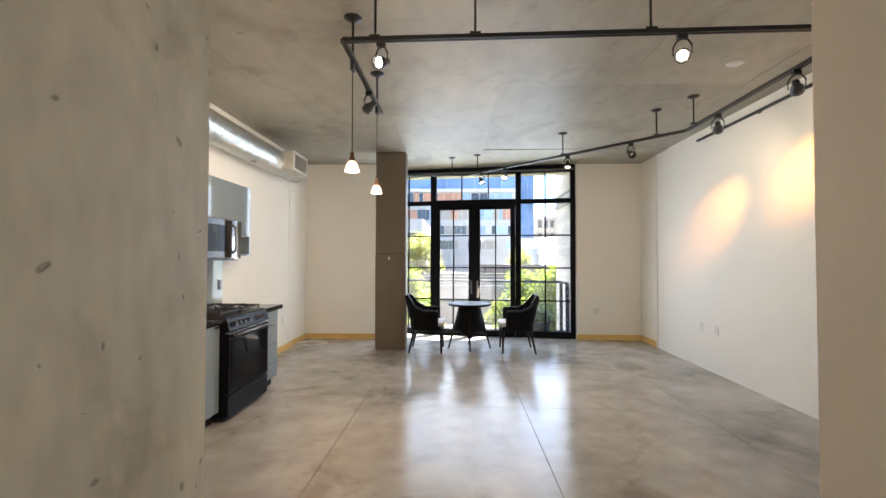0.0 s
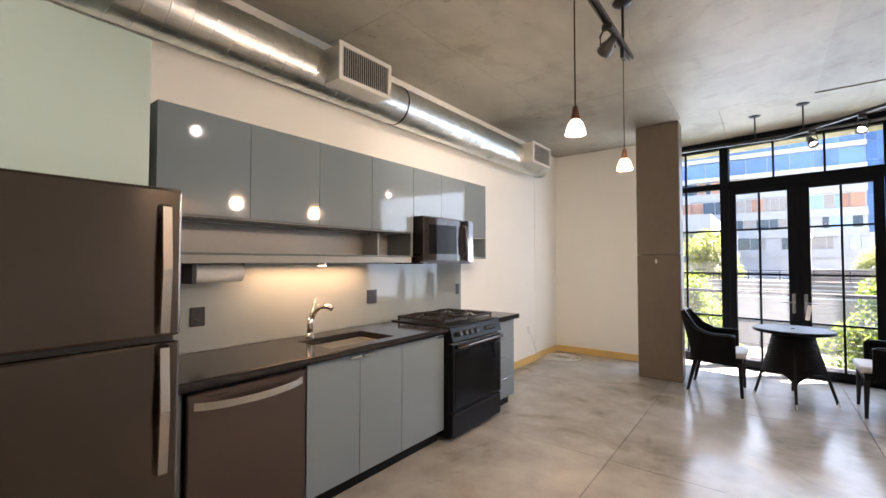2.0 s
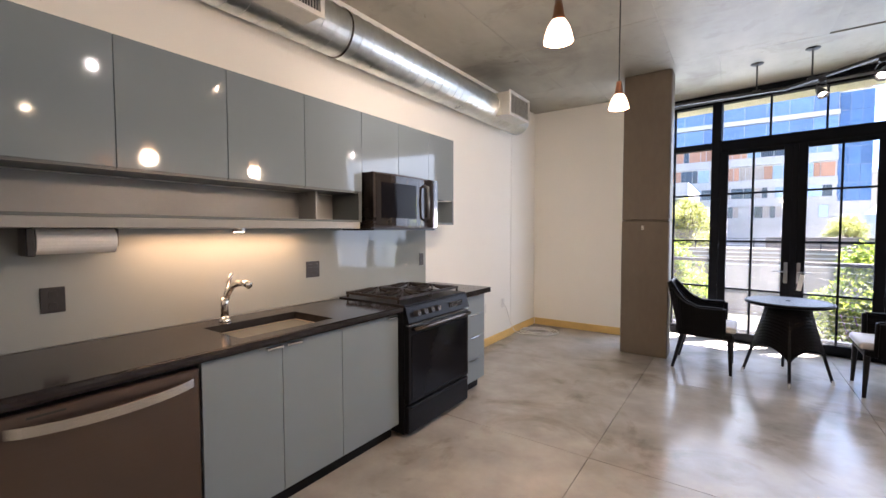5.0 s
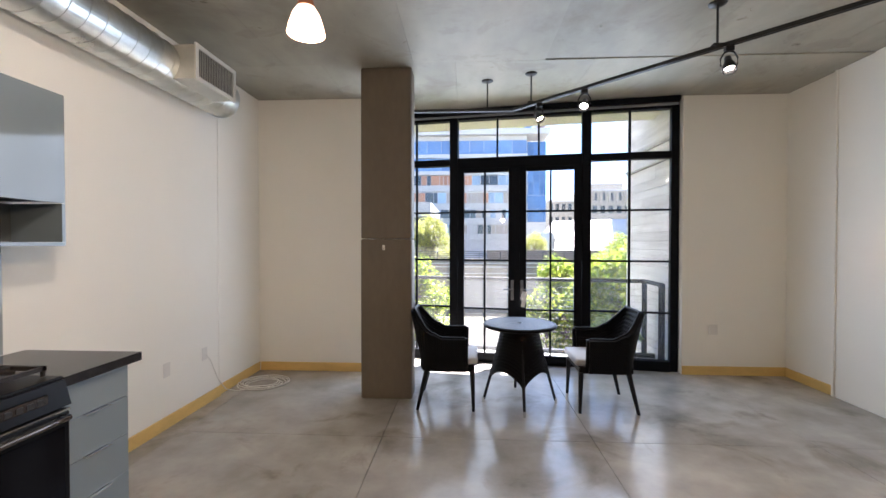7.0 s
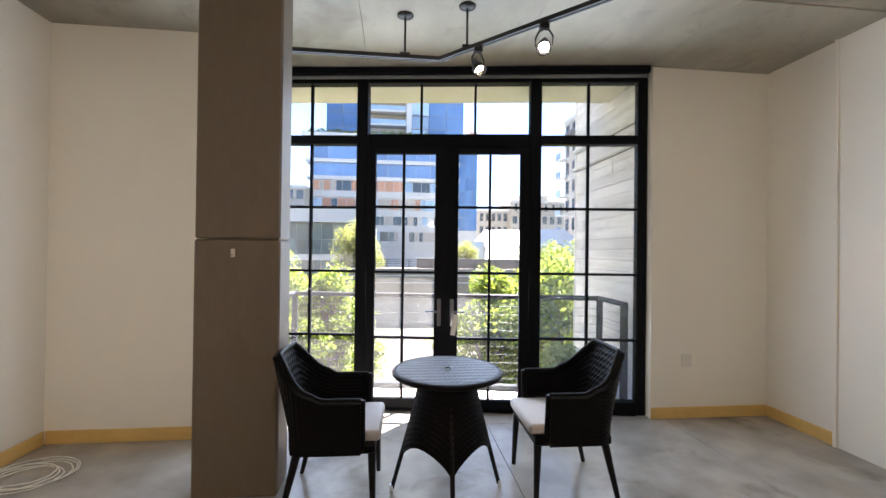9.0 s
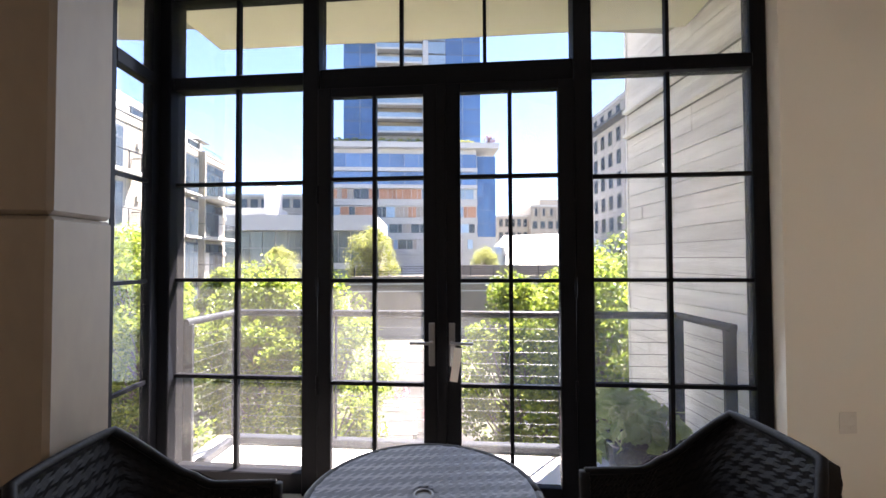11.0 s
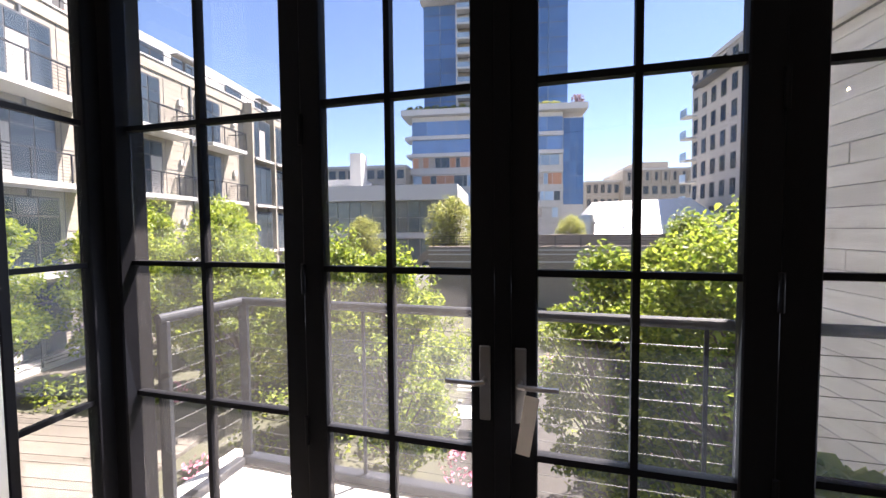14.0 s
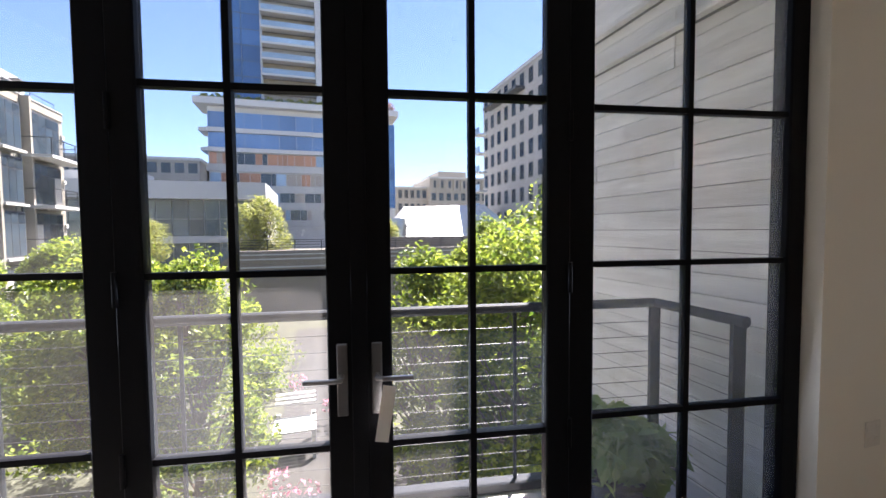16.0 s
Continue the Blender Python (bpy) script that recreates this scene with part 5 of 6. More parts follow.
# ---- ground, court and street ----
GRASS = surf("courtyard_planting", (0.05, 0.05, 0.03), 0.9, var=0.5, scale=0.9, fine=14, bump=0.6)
# paving far below its own paleness: the court's shade is in the colour
PAVE = surf("shade_darkened_paving", (0.07, 0.06, 0.048), 0.8, var=0.2, scale=1.5, bump=0.2)
ASPHALT = surf("street_asphalt", (0.06, 0.06, 0.06), 0.85, var=0.2, scale=1.0, bump=0.2)
STONE_WALL = surf("pale_terrace_wall", (0.22, 0.19, 0.16), 0.8, var=0.1, scale=2, stretch=(1, 1, 6), bump=0.15)
WHITE_OUT = surf("white_outside_render", (0.46, 0.455, 0.44), 0.75, var=0.05, scale=1, bump=0.05)
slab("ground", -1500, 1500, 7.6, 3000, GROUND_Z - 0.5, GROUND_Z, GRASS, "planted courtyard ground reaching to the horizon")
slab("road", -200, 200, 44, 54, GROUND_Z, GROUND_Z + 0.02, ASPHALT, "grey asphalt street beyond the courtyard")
# the path's very dark brown stands for the shade lying on it
slab("pavement_court", -0.9, 1.5, 9.5, 27, GROUND_Z, GROUND_Z + 0.025, surf("shade_darkened_brown_paving", (0.024, 0.021, 0.018), 0.8, var=0.2, scale=1.2, bump=0.2), "paved court path between the trees, coloured dark for its shade")
slab("pavement_left", -15.6, -13.9, 8.0, 36, GROUND_Z, GROUND_Z + 0.03, PAVE, "paved path along the apartment building, coloured dark for its shade")

deck = thing("timber_deck", at(-10.5, 12.5, GROUND_Z), "weathered timber deck in the courtyard, coloured dark for part shade", "deck")
# weathered boards, with the deck's partial shade put into their colour
DECK = surf("weathered_shade_toned_deck_board", (0.10, 0.088, 0.072), 0.8, var=0.2, scale=2, fine=40, stretch=(0.3, 4, 1), bump=0.2, objrand=0.18)
for i in range(27):
    part("plank", box(-13.6, -6.6, 8.6 + i * 0.24, 8.828 + i * 0.24, GROUND_Z, GROUND_Z + 0.09 + 0.004 * (i % 3)), DECK, deck)

rs = random.Random(31)
lumps = []
for i in range(230):
    x, y = rs.uniform(-13, 12), rs.uniform(9.3, 27)
    if -1.0 < x < 1.6 or (x < -6.0 and y < 15.6):
        continue
    r = rs.uniform(0.3, 0.7)
    lumps.append(((x, y, GROUND_Z + r * 0.6), (r, r, r * 0.8)))
part("shrubs", leaf_cloud(lumps, 26000, 0.12, rs), LEAF, tag=("low green shrubs and planting in the courtyard", "shrubs", "", "stuff"))
lumps = [((rs.uniform(-9, 9), rs.uniform(10, 20), GROUND_Z + 0.5), (0.3, 0.3, 0.3)) for i in range(14)]
part("flowers", leaf_cloud(lumps, 900, 0.09, rs), surf("pink_flowers", (0.55, 0.2, 0.28), 0.7), tag=("small pink flowers among the shrubs", "flowers", "", "stuff"))

terrace = thing("terrace_deck", at(2, 33, GROUND_Z), "pale concrete terrace deck with banded walls and railing", "terrace")
part("wall", box(-4.2, 17, 31, 31.5, GROUND_Z, 0.35), STONE_WALL, terrace)
part("wall", box(1.0, 17, 33, 33.4, GROUND_Z, 1.0), STONE_WALL, terrace)
part("deck", box(-4.2, 17, 31.5, 40, -0.2, 0.1), PAVE, terrace)
for z in (-0.6, -0.15, 0.1):
    part("ledge", box(-4.25, 17, 30.93, 31.0, z, z + 0.07), WHITE_OUT, terrace)
for i in range(15):
    part("railing_post", box(-4.0 + i * 1.45, -3.95 + i * 1.45, 31.2, 31.25, 0.35, 0.95), RAIL, terrace)
for z in (0.5, 0.65, 0.80, 0.93):
    part("railing_bar", box(-4.1, 16.9, 31.21, 31.24, z, z + 0.03), RAIL, terrace)
part("stair_flight", extrude_outline([(-7.6, GROUND_Z), (-4.2, -0.3), (-4.2, 0.3), (-7.6, GROUND_Z + 0.6)], 31.0, 31.3), STONE_WALL, terrace, "sloping stair side")

bench = thing("slatted_bench", at(-0.5, 15.2, GROUND_Z), "white slatted garden lounger in the court", "bench")
for i in range(9):
    part("slat", box(-0.95, -0.1, 14.9 + i * 0.13, 14.99 + i * 0.13, GROUND_Z + 0.62 + (0.05 * i if i > 5 else 0), GROUND_Z + 0.65 + (0.05 * i if i > 5 else 0)), WHITE_OUT, bench)
for x in (-0.9, -0.15):
    for y in (14.95, 15.9):
        part("leg", box(x - 0.04, x + 0.04, y - 0.04, y + 0.04, GROUND_Z, GROUND_Z + 0.62), WHITE_OUT, bench)

# ---- buildings ----
WIN_DARK = surf("far_window_glass", (0.035, 0.05, 0.065), 0.08, var=0.3, scale=0.4, bump=0.0, objrand=0.35)
WIN_BLUE = surf("blue_curtain_wall", (0.075, 0.16, 0.33), 0.10, var=0.2, scale=0.15, fine=2, bump=0.0, objrand=0.18)
WIN_MID = surf("podium_blue_glazing", (0.13, 0.23, 0.42), 0.10, var=0.25, scale=0.15, fine=2, bump=0.0, objrand=0.2)
WIN_GREY = surf("grey_green_office_glass", (0.12, 0.15, 0.15), 0.1, var=0.25, scale=0.3, fine=2, bump=0.0, objrand=0.3)
WIN_SKY = surf("pale_blue_glazing", (0.30, 0.42, 0.55), 0.12, var=0.2, scale=0.2, fine=2, bump=0.0, objrand=0.2)
APT = surf("beige_precast_panel", (0.30, 0.27, 0.222), 0.8, var=0.12, scale=0.6, fine=20, bump=0.15, objrand=0.05, stretch=(1, 1, 5))
APT2 = surf("tan_facade", (0.36, 0.325, 0.28), 0.8, var=0.06, scale=0.4, bump=0.05)
APT3 = surf("pale_stone_facade", (0.42, 0.385, 0.345), 0.8, var=0.06, scale=0.4, bump=0.05)
DARK_METAL = surf("dark_bay_metal", (0.07, 0.072, 0.078), 0.5, var=0.1)
FRAME_OUT = surf("grey_window_frames", (0.10, 0.105, 0.11), 0.5, bump=0.0)
ORANGE = surf("terracotta_panel", (0.42, 0.22, 0.14), 0.7, var=0.1, objrand=0.2)
TOWER_WHITE = surf("tower_white_slab", (0.50, 0.495, 0.485), 0.6, var=0.04)

# apartment house along the court, a gently bent front
apt = thing("apartment_building", at(-16, 22, GROUND_Z), "beige precast apartment building with bay windows and balconies", "building")


def facade_matrix(p, q):
    d = Vector((q[0] - p[0], q[1] - p[1], 0))
    return Matrix.Translation((p[0], p[1], GROUND_Z)) @ Matrix.Rotation(math.atan2(d.y, d.x), 4, 'Z'), d.length


def fbox(m, x0, x1, y0, y1, z0, z1):
    b = box(x0, x1, y0, y1, z0, z1)
    b.transform(m)
    return b


ST = 3.18
CHAIN = [(-17.3, 43.5), (-16.9, 31.2), (-17.1, 22.6), (-16.0, 14.0), (-14.2, 6.0), (-14.0, -2.0)]
# start, end and depth of each bay along its stretch, and whether it carries a balcony
BAYS = [((1.5, 4.8, 0.45, True), (6.0, 8.1, 0.55, False), (8.7, 11.0, 0.55, False)),
        ((1.4, 3.3, 0.12, True), (5.8, 8.0, 0.12, True)),
        ((2.6, 6.0, 0.12, True),), ((1.6, 5.0, 0.12, True),), ((2.0, 5.0, 0.12, True),)]
RED_TOP = leaf_mat("red_planting", (0.35, 0.05, 0.04), (0.55, 0.25, 0.05))
CURTAIN = surf("pale_curtain", (0.42, 0.40, 0.37), 0.9, var=0.15, scale=4, stretch=(6, 6, 0.2), bump=0.0)
rc = random.Random(17)
for k, (p, q) in enumerate(zip(CHAIN, CHAIN[1:])):
    m, L = facade_matrix(p, q)
    # local x along the front, local -y is into the building, +y towards the court
    part("wall", fbox(m, 0, L + 0.1, -9, 0, 0, 4 * ST), APT, apt)
    part("parapet", fbox(m, -0.02, L + 0.12, -0.35, 0.05, 4 * ST, 4 * ST + 0.55), APT, apt)
    part("coping", fbox(m, -0.03, L + 0.13, -0.38, 0.09, 4 * ST + 0.551, 4 * ST + 0.62), WHITE_OUT, apt)
    ph = part("penthouse", fbox(m, 0.3, L, -6, -1.9, 4 * ST, 4 * ST + 2.7), WHITE_OUT, apt)
    for i in range(3):
        xa = 0.8 + i * (L - 1.2) / 3
        w = part("window", fbox(m, xa, xa + 1.9, -1.93, -1.86, 4 * ST + 0.5, 4 * ST + 2.2), FRAME_OUT, ph)
        for h in range(2):
            part("pane", fbox(m, xa + 0.06 + h * 0.93, xa + 0.93 + h * 0.92, -1.87, -1.85, 4 * ST + 0.56, 4 * ST + 2.14), WIN_DARK, w)
    part("roof_rail", fbox(m, 0.2, L, -0.30, -0.26, 4 * ST + 1.15, 4 * ST + 1.19), RAIL, apt)
    for i in range(int(L / 1.4)):
        part("roof_rail_post", fbox(m, 0.3 + i * 1.4, 0.33 + i * 1.4, -0.30, -0.27, 4 * ST + 0.621, 4 * ST + 1.15), RAIL, apt)
    # board marks of the precast and its wider joints
    bm = bmesh.new()
    for s in range(1, 4 * 12):
        if s % 6:
            merge(bm, fbox(m, 0, L, 0.0, 0.004 if s % 2 else 0.008, s * ST / 12 - 0.006, s * ST / 12 + 0.006))
    part("board_marks", bm, APT, apt)
    for s in range(1, 4 * 2):
        part("panel_joint", fbox(m, 0, L, 0.0, 0.012, s * ST / 2 - 0.012, s * ST / 2 + 0.012), FRAME_OUT, apt)
    for a, b, dep, balc in BAYS[k]:
        for x in (a - 0.35, b + 0.9):
            part("panel_joint", fbox(m, x, x + 0.02, 0.0, 0.014, 0, 4 * ST), FRAME_OUT, apt)
        if dep > 0.2:
            part("pier", fbox(m, b + 0.02, b + 0.22, 0.0, dep + 0.1, 0, 4 * ST + 0.5), APT, apt)
        for s in range(4):
            z = s * ST
            w = part("window", fbox(m, a, b, -0.1, dep, z + 0.15, z + 2.85), DARK_METAL, apt)
            nn = 4 if b - a > 2.5 else 3
            for i in range(nn):
                xa = a + 0.07 + (b - a - 0.07) * i / nn
                xb = a + (b - a - 0.07) * (i + 1) / nn
                part("pane", fbox(m, xa, xb, dep - 0.01, dep + 0.015, z + 0.26, z + 2.1), CURTAIN if rc.random() < 0.14 else WIN_DARK, w)
                part("pane", fbox(m, xa, xb, dep - 0.01, dep + 0.015, z + 2.17, z + 2.76), WIN_DARK, w)
            if not balc:
                part("sill", fbox(m, a - 0.08, b + 0.01, 0.0, dep + 0.22, z - 0.02, z + 0.13), WHITE_OUT, w)
                continue
            x0, x1 = a - 0.9, b + 0.25
            bl = part("balcony", fbox(m, x0, x1, 0.02, dep + 1.15, z - 0.06, z + 0.14), WHITE_OUT, apt)
            part("balcony_rail", fbox(m, x0, x1, dep + 1.08, dep + 1.14, z + 1.15, z + 1.21), RAIL, bl)
            for xx in (x0, x1 - 0.05):
                part("balcony_rail", fbox(m, xx, xx + 0.05, 0.02, dep + 1.08, z + 1.15, z + 1.20), RAIL, bl)
            for i in range(4):
                xx = x0 + (x1 - x0 - 0.05) * i / 3
                part("balcony_post", fbox(m, xx, xx + 0.05, dep + 1.09, dep + 1.13, z + 0.14, z + 1.15), RAIL, bl)
            bm = bmesh.new()
            for i in range(8):
                zz = z + 0.24 + i * 0.115
                merge(bm, fbox(m, x0 + 0.05, x1 - 0.05, dep + 1.10, dep + 1.115, zz, zz + 0.014))
                merge(bm, fbox(m, x0 + 0.015, x0 + 0.03, 0.02, dep + 1.10, zz, zz + 0.014))
            part("balcony_wires", bm, RAIL, bl)
        for s in (1, 2, 3):
            part("vent_hood", fbox(m, a - 1.5, a - 1.22, 0.015, 0.12, s * ST + 1.9, s * ST + 2.2), WHITE_OUT, apt)
    part("downpipe", fbox(m, L * 0.42, L * 0.42 + 0.09, 0.015, 0.1, 0, 4 * ST), FRAME_OUT, apt)
    for f in ((0.3, 0.62) if k == 0 else (0.35,)):
        part("roof_frame", fbox(m, L * f, L * f + 1.7, -0.2, 0.3, 4 * ST + 1.3, 4 * ST + 1.38), FRAME_OUT, apt, "thin metal roof frame")
        part("roof_frame", fbox(m, L * f + 0.75, L * f + 0.85, -0.2, -0.1, 4 * ST + 0.621, 4 * ST + 1.30), FRAME_OUT, apt)
m, L = facade_matrix(*CHAIN[1:3])
rt = random.Random(3)
reds = [tuple(m @ Vector((L - 1.5 + 0.5 * i, -0.9, 4 * ST + 0.8))) for i in range(7)]
part("roof_planting", leaf_cloud([(c, (0.45, 0.45, 0.5)) for c in reds], 600, 0.16, rt), RED_TOP, apt, "red and orange roof planting")

# tan with the shade of the balcony recesses put into it
RECESS_SHADE = surf("shaded_tan_recess", (0.30, 0.25, 0.18), 0.7, var=0.2, scale=0.3, bump=0.0)

# glass tower with stacked balconies on a planted podium
tw = thing("glass_tower", at(4, 105, GROUND_Z), "tall blue glass residential tower with stacked balconies", "building")
TY = 101.0
part("core", box(-16.9, 14.7, TY + 1.0, TY + 26, GROUND_Z, 92), TOWER_WHITE, tw)
FLH = 3.2
for s in range(19):
    z = 27 + s * FLH
    # from the eighth floor up the front opens into wide terraces
    left = -9.3 if s < 8 else -16.6
    if s < 8:
        for x0, x1 in ((-17.0, -13.3), (-13.2, -9.5)):
            part("glazing", box(x0, x1, TY + 0.75, TY + 0.98, z + 0.10, z + FLH), WIN_BLUE, tw)
    for x0, x1 in ((6.6, 10.6), (10.7, 14.8)):
        part("glazing", box(x0, x1, TY + 0.75, TY + 0.98, z + 0.10, z + FLH), WIN_BLUE, tw)
    part("floor_edge", box(-17.05, 14.85, TY + 0.72, TY + 0.99, z - 0.05, z + 0.09), FRAME_OUT, tw)
    b = part("balcony", box(left, 1.2, TY - 1.4, TY + 0.98, z, z + 0.42), TOWER_WHITE, tw)
    part("balustrade", box(left + 0.1, 1.1, TY - 1.38, TY - 1.32, z + 0.42, z + 1.45), WIN_SKY, b)
    # sheet behind the balcony: a curtain tone, else the recess shade as colour
    part("glazing", box(left + 0.1, 1.1, TY + 0.80, TY + 0.97, z + 0.43, z + FLH - 0.1), CURTAIN if s % 3 == 0 else RECESS_SHADE, tw)
    part("glazing", box(2.6, 6.5, TY + 0.80, TY + 0.97, z + 0.3, z + FLH - 0.1), WIN_SKY, tw)
part("white_pier", box(1.3, 2.5, TY - 1.5, TY + 0.98, GROUND_Z, 92), TOWER_WHITE, tw)
part("white_pier", box(-9.6, -9.2, TY - 0.3, TY + 0.98, 26.5, 52.2), TOWER_WHITE, tw)
part("crown_slab", box(-17.4, 1.4, TY - 1.8, TY + 0.9, 51.6, 52.4), TOWER_WHITE, tw)
part("podium", box(-18.6, 12.9, TY - 5.8, TY + 0.6, GROUND_Z, 25.2), TOWER_WHITE, tw, "lower podium floors of the tower")
part("terrace_edge", box(-20.6, 17.6, TY - 7.6, TY + 0.6, 25.21, 26.4), TOWER_WHITE, tw)
part("roof_lip", box(-19.9, -18.61, TY - 7.0, TY - 2, 20.2, 20.9), TOWER_WHITE, tw)
part("roof_lip", box(-19.6, -18.61, TY - 7.0, TY - 2, 16.6, 17.2), TOWER_WHITE, tw)
for z0, z1 in ((21.2, 24.2), (17.5, 20.3)):
    for i in range(10):
        x = -18.5 + i * 3.14
        part("podium_window", box(x, x + 3.08, TY - 5.95, TY - 5.79, z0, z1), WIN_MID, tw)
    part("podium_edge", box(-18.9, 13.0, TY - 6.5, TY - 5.81, z0 - 0.85, z0 - 0.05), TOWER_WHITE, tw)
rb = random.Random(23)
for z0, z1, brick in ((14.4, 16.5, True), (10.4, 12.7, True), (7.1, 9.3, False), (3.6, 5.6, False)):
    part("podium_edge", box(-19.2, 13.0, TY - 6.2, TY - 5.81, z0 - 1.45, z0 - 0.05), WHITE_OUT, tw)
    x = -18.4
    while x < 12.3:
        w = rb.choice((0.9, 1.3, 1.9))
        col = rb.choice((ORANGE, WIN_DARK, WIN_SKY, ORANGE, APT2)) if brick else rb.choice((WIN_DARK, WIN_SKY, WHITE_OUT, APT2))
        part("infill_panel" if col in (ORANGE, APT2, WHITE_OUT) else "podium_window", box(x, min(x + w - 0.12, 12.8), TY - 5.97, TY - 5.79, z0, z1), col, tw)
        x += w
# blue glass wing beside the podium
part("wing", box(12.95, 17.1, TY - 5.4, TY + 10, GROUND_Z, 24.0), TOWER_WHITE, tw)
for s in range(6):
    for i in range(3):
        x = 13.0 + i * 1.37
        part("wing_glazing", box(x, x + 1.33, TY - 5.6, TY - 5.39, 6.2 + s * 2.95, 9.1 + s * 2.95), WIN_BLUE, tw)
rt = random.Random(8)
part("terrace_planting", leaf_cloud([((-19 + i * 1.9, TY - 5.5, 26.9), (1.0, 0.5, 0.5 + 0.6 * rt.random())) for i in range(17)], 2200, 0.5, rt), LEAF2, tw)
part("terrace_shrub", leaf_cloud([((15.2 + 0.7 * i, TY - 5.6, 27.6), (0.7, 0.5, 0.9)) for i in range(3)], 260, 0.42, rt), leaf_mat("pink_shrub", (0.16, 0.10, 0.08), (0.36, 0.20, 0.20)), tw, "reddish shrub on the terrace")

def block(name, x0, x1, y0, y1, top, cols, rows, label, wall, pane, face="y", z_first=0.0, gap=0.35):
    """A plain building with rows of windows on its near face."""
    b = thing(name, at((x0 + x1) / 2, y0, GROUND_Z), label, "building")
    part("wall", box(x0, x1, y0, y1, GROUND_Z, top), wall, b)
    part("roof_edge", box(x0 - 0.25, x1 + 0.25, y0 - 0.25, y1, top, top + 0.5), TOWER_WHITE, b)
    h = (top - z_first) / rows
    for r in range(rows):
        z = z_first + r * h
        for c in range(cols):
            if face == "y":
                w = (x1 - x0) / cols
                xa = x0 + c * w
                wd = part("window", box(xa + gap * w / 2, xa + w - gap * w / 2, y0 - 0.08, y0 + 0.1, z + 0.25 * h, z + 0.85 * h), FRAME_OUT, b)
                part("pane", box(xa + gap * w / 2 + 0.06, xa + w - gap * w / 2 - 0.06, y0 - 0.11, y0 - 0.079, z + 0.28 * h, z + 0.82 * h), pane, wd)
            else:
                w = (y1 - y0) / cols
                ya = y0 + c * w
                wd = part("window", box(x0 - 0.08, x0 + 0.1, ya + gap * w / 2, ya + w - gap * w / 2, z + 0.2 * h, z + 0.85 * h), FRAME_OUT, b)
                part("pane", box(x0 - 0.11, x0 - 0.079, ya + gap * w / 2 + 0.06, ya + w - gap * w / 2 - 0.06, z + 0.23 * h, z + 0.82 * h), pane, wd)
    return b


lb = thing("office_building", at(-16, 64, GROUND_Z), "low white office building with grey ribbon glazing", "building")
part("wall", box(-32, -5.9, 64.4, 82, GROUND_Z, 5.4), WHITE_OUT, lb)
part("roof_fascia", box(-33, -5.6, 62.6, 82, 5.401, 7.5), WHITE_OUT, lb)
part("floor_band", box(-32.2, -6.0, 63.9, 64.399, 0.1, 0.9), WHITE_OUT, lb)
for i in range(15):
    x = -31.8 + i * 1.72
    for z0, z1 in ((0.95, 3.0), (3.06, 5.35), (-2.9, 0.05)):
        part("pane", box(x + 0.05, x + 1.67, 64.25, 64.39, z0, z1), WIN_GREY, lb)
part("roof_box", box(-23.4, -21.6, 70, 73, 7.5, 13.4), WHITE_OUT, lb)
part("roof_box", box(-30, -21.7, 70.5, 76, 7.5, 9.4), WHITE_OUT, lb)
block("office_building", -48, -19.0, 90, 105, 14.0, 14, 4, "pale mid-rise building behind the office", APT2, WIN_DARK, z_first=2.0, gap=0.3)
rbld = block("tall_apartment_block", 27.0, 46, 34, 70, 22.6, 15, 7, "pale eight-storey apartment block with tall windows", APT3, WIN_DARK, face="x", z_first=1.5, gap=0.55)
for s in range(5):
    bl = part("balcony", box(25.6, 27.0, 68.5, 70.5, 4.5 + s * 3.02, 4.7 + s * 3.02), TOWER_WHITE, rbld)
    part("balustrade", box(25.6, 25.66, 68.5, 70.5, 4.701 + s * 3.02, 5.7 + s * 3.02), WIN_SKY, bl)
part("roof_pergola", box(25.6, 26.99, 56, 67, 19.9, 20.25), DARK_METAL, rbld, "dark roof canopy")
part("brick_base", box(26.7, 26.99, 34, 70, GROUND_Z, 2.2), ORANGE, rbld)
fb = block("far_apartment_block", 34, 60, 128, 150, 17.0, 11, 5, "far grey-tan mid-rise apartment block", APT2, WIN_DARK, z_first=-2.0, gap=0.4)
part("raised_roof", box(37, 46, 129, 149, 17.5, 19.3), APT2, fb)
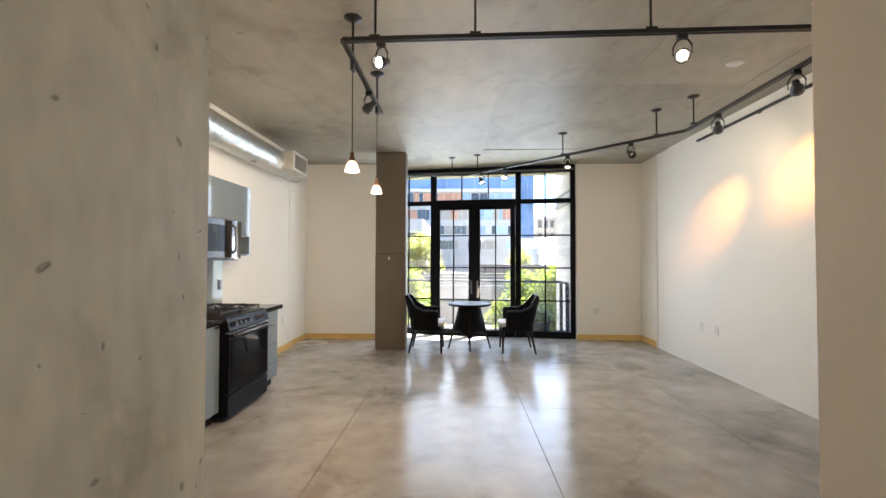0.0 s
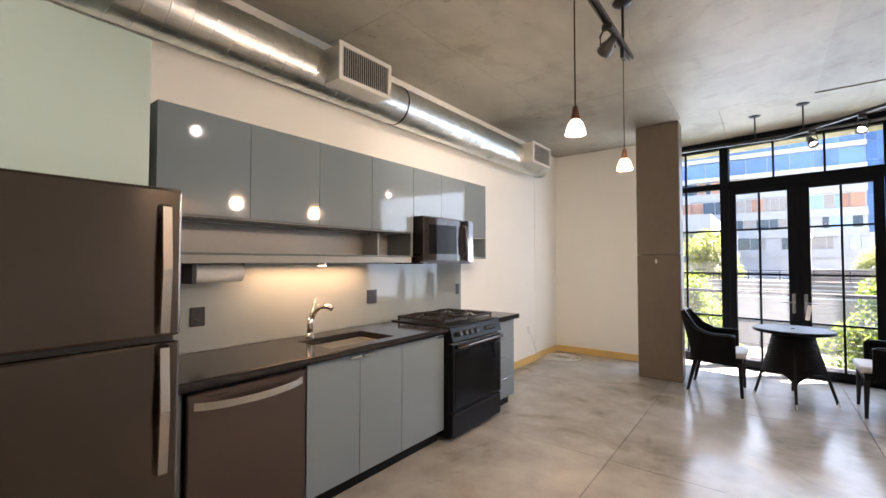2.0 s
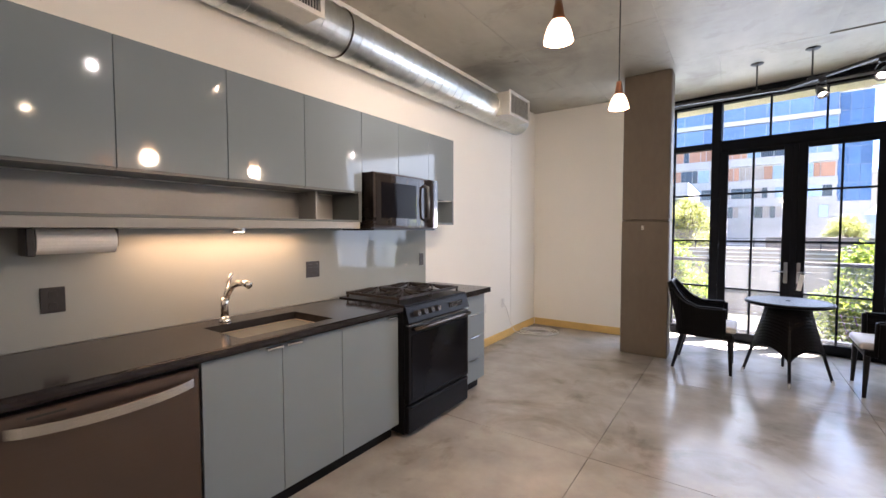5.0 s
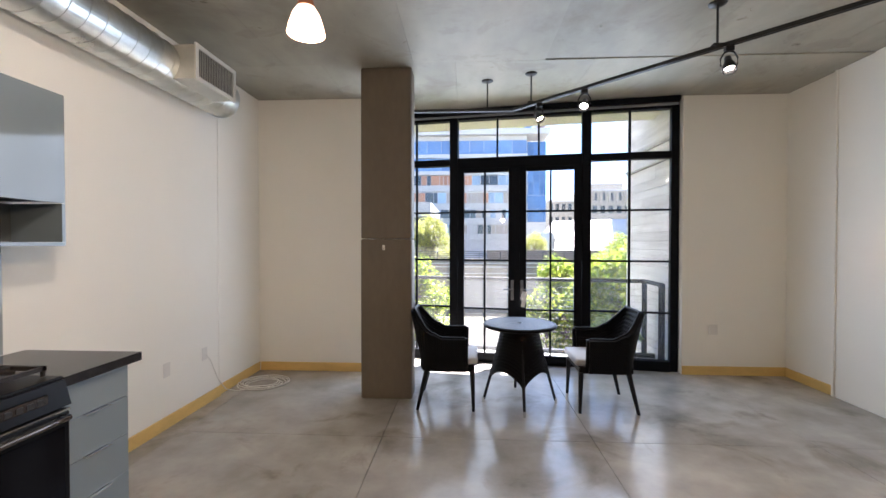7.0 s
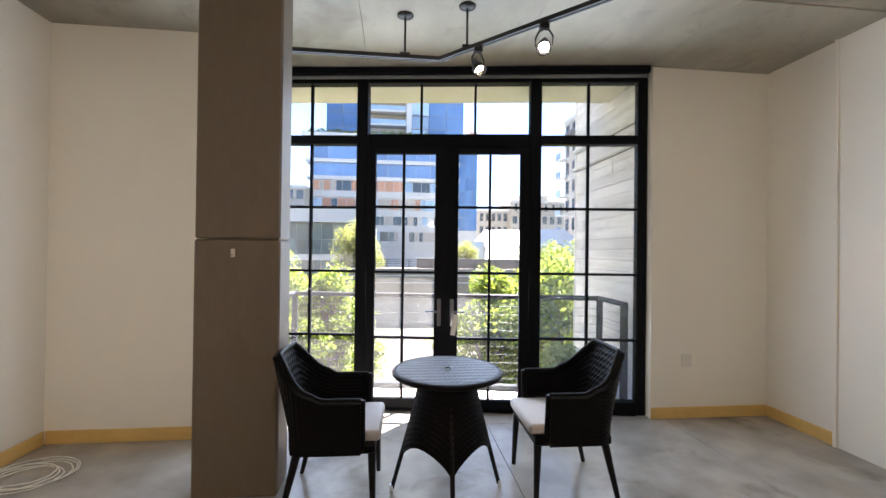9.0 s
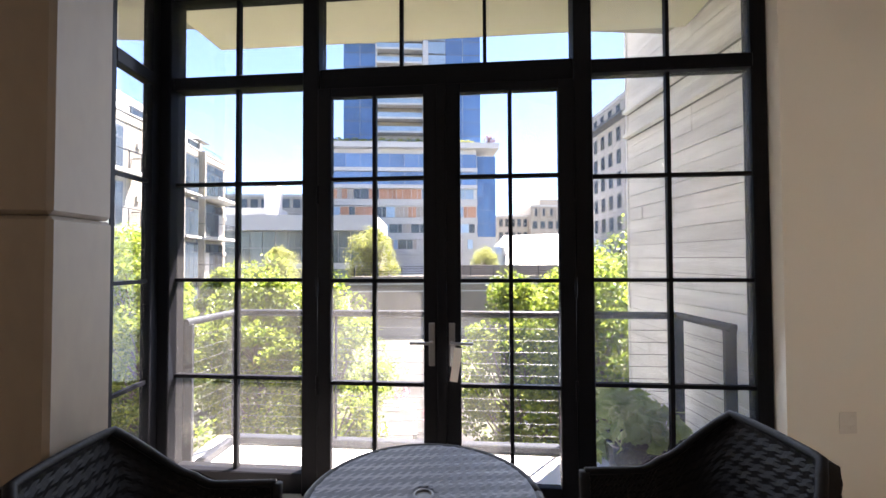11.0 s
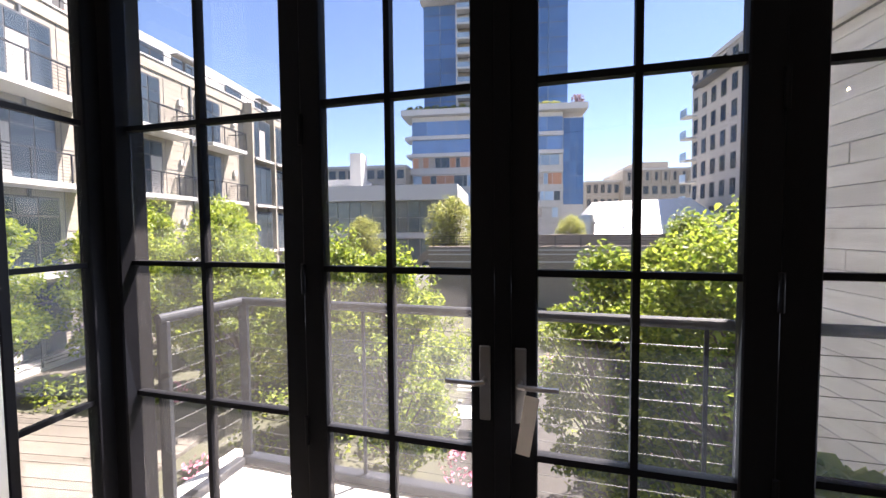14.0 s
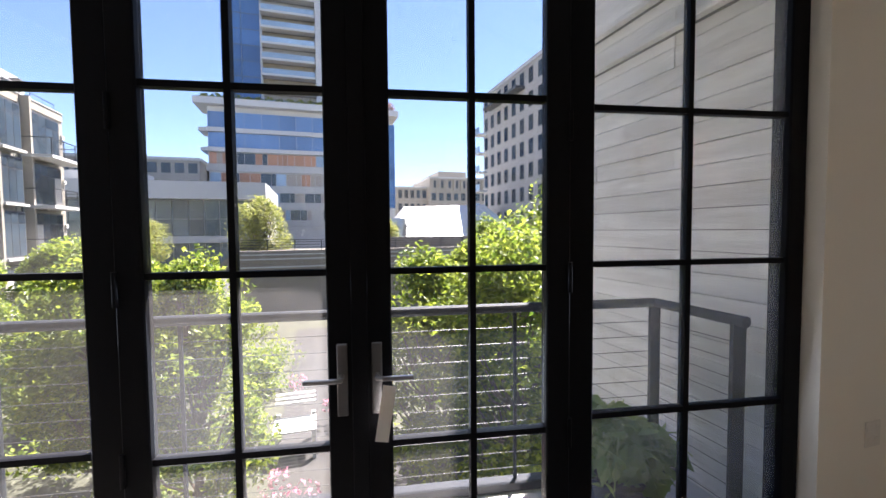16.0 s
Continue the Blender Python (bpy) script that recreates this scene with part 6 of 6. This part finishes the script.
for i in range(11):
    part("cornice_beam", box(34.3 + i * 2.36, 35.0 + i * 2.36, 127.4, 127.9, 13.4, 16.6), APT2, fb)
wing = block("far_apartment_block", 24.5, 33.9, 131, 150, 14.2, 5, 4, "lower wing of the far tan apartment block", APT2, WIN_DARK, z_first=-2.0, gap=0.4)
wr = thing("white_roof_hall", at(14, 56, GROUND_Z), "low hall with a pale metal gable roof", "building")
WHITE_ROOF = surf("white_metal_roof", (0.72, 0.71, 0.69), 0.45, var=0.06, scale=0.5, bump=0.05)
part("wall", box(10.0, 24.5, 56, 70, GROUND_Z, 0.55), WHITE_OUT, wr)
own = bmesh.new()
vs = [own.verts.new(v) for v in ((9.4, 55.5, 0.551), (26.5, 55.5, 0.551), (23.6, 62, 5.0), (11.8, 62, 4.6), (9.4, 70, 0.551), (26.5, 70, 0.551))]
for f in ((0, 1, 2, 3), (3, 2, 5, 4), (0, 3, 4), (1, 5, 2), (0, 4, 5, 1)):
    own.faces.new([vs[i] for i in f])
part("roof", own, WHITE_ROOF, wr, "white metal gable roof")
for x, z in ((14.6, 1.9), (15.3, 1.9), (20.2, 2.6)):
    part("vent_pipe", tube([(x, 57.2, z - 0.6), (x, 57.2, z + 0.7), (x + 0.15, 57.1, z + 0.85)], 0.12, 8), GALV_PLATE, wr)
for i in range(14):
    part("roof_seam", rod((10 + i * 1.2, 55.6, 0.63), (12.1 + i * 0.86, 62, 4.69 + 0.028 * i), 0.03, seg=5), WHITE_ROOF, wr)
stack = thing("exhaust_stack", at(9.0, 51.5, GROUND_Z), "stacked round galvanised rooftop exhaust unit", "duct")
part("base", rod((9.0, 51.5, GROUND_Z), (9.0, 51.5, 0.6), 0.55, seg=20), GALV_PLATE, stack)
part("drum", rod((9.0, 51.5, 0.61), (9.0, 51.5, 1.7), 0.85, seg=24), GALV_PLATE, stack)
part("collar", rod((9.0, 51.5, 1.71), (9.0, 51.5, 2.0), 0.98, seg=24), GALV_PLATE, stack)
part("cap", rod((9.0, 51.5, 2.01), (9.0, 51.5, 2.75), 0.9, 0.75, seg=24), GALV_PLATE, stack)
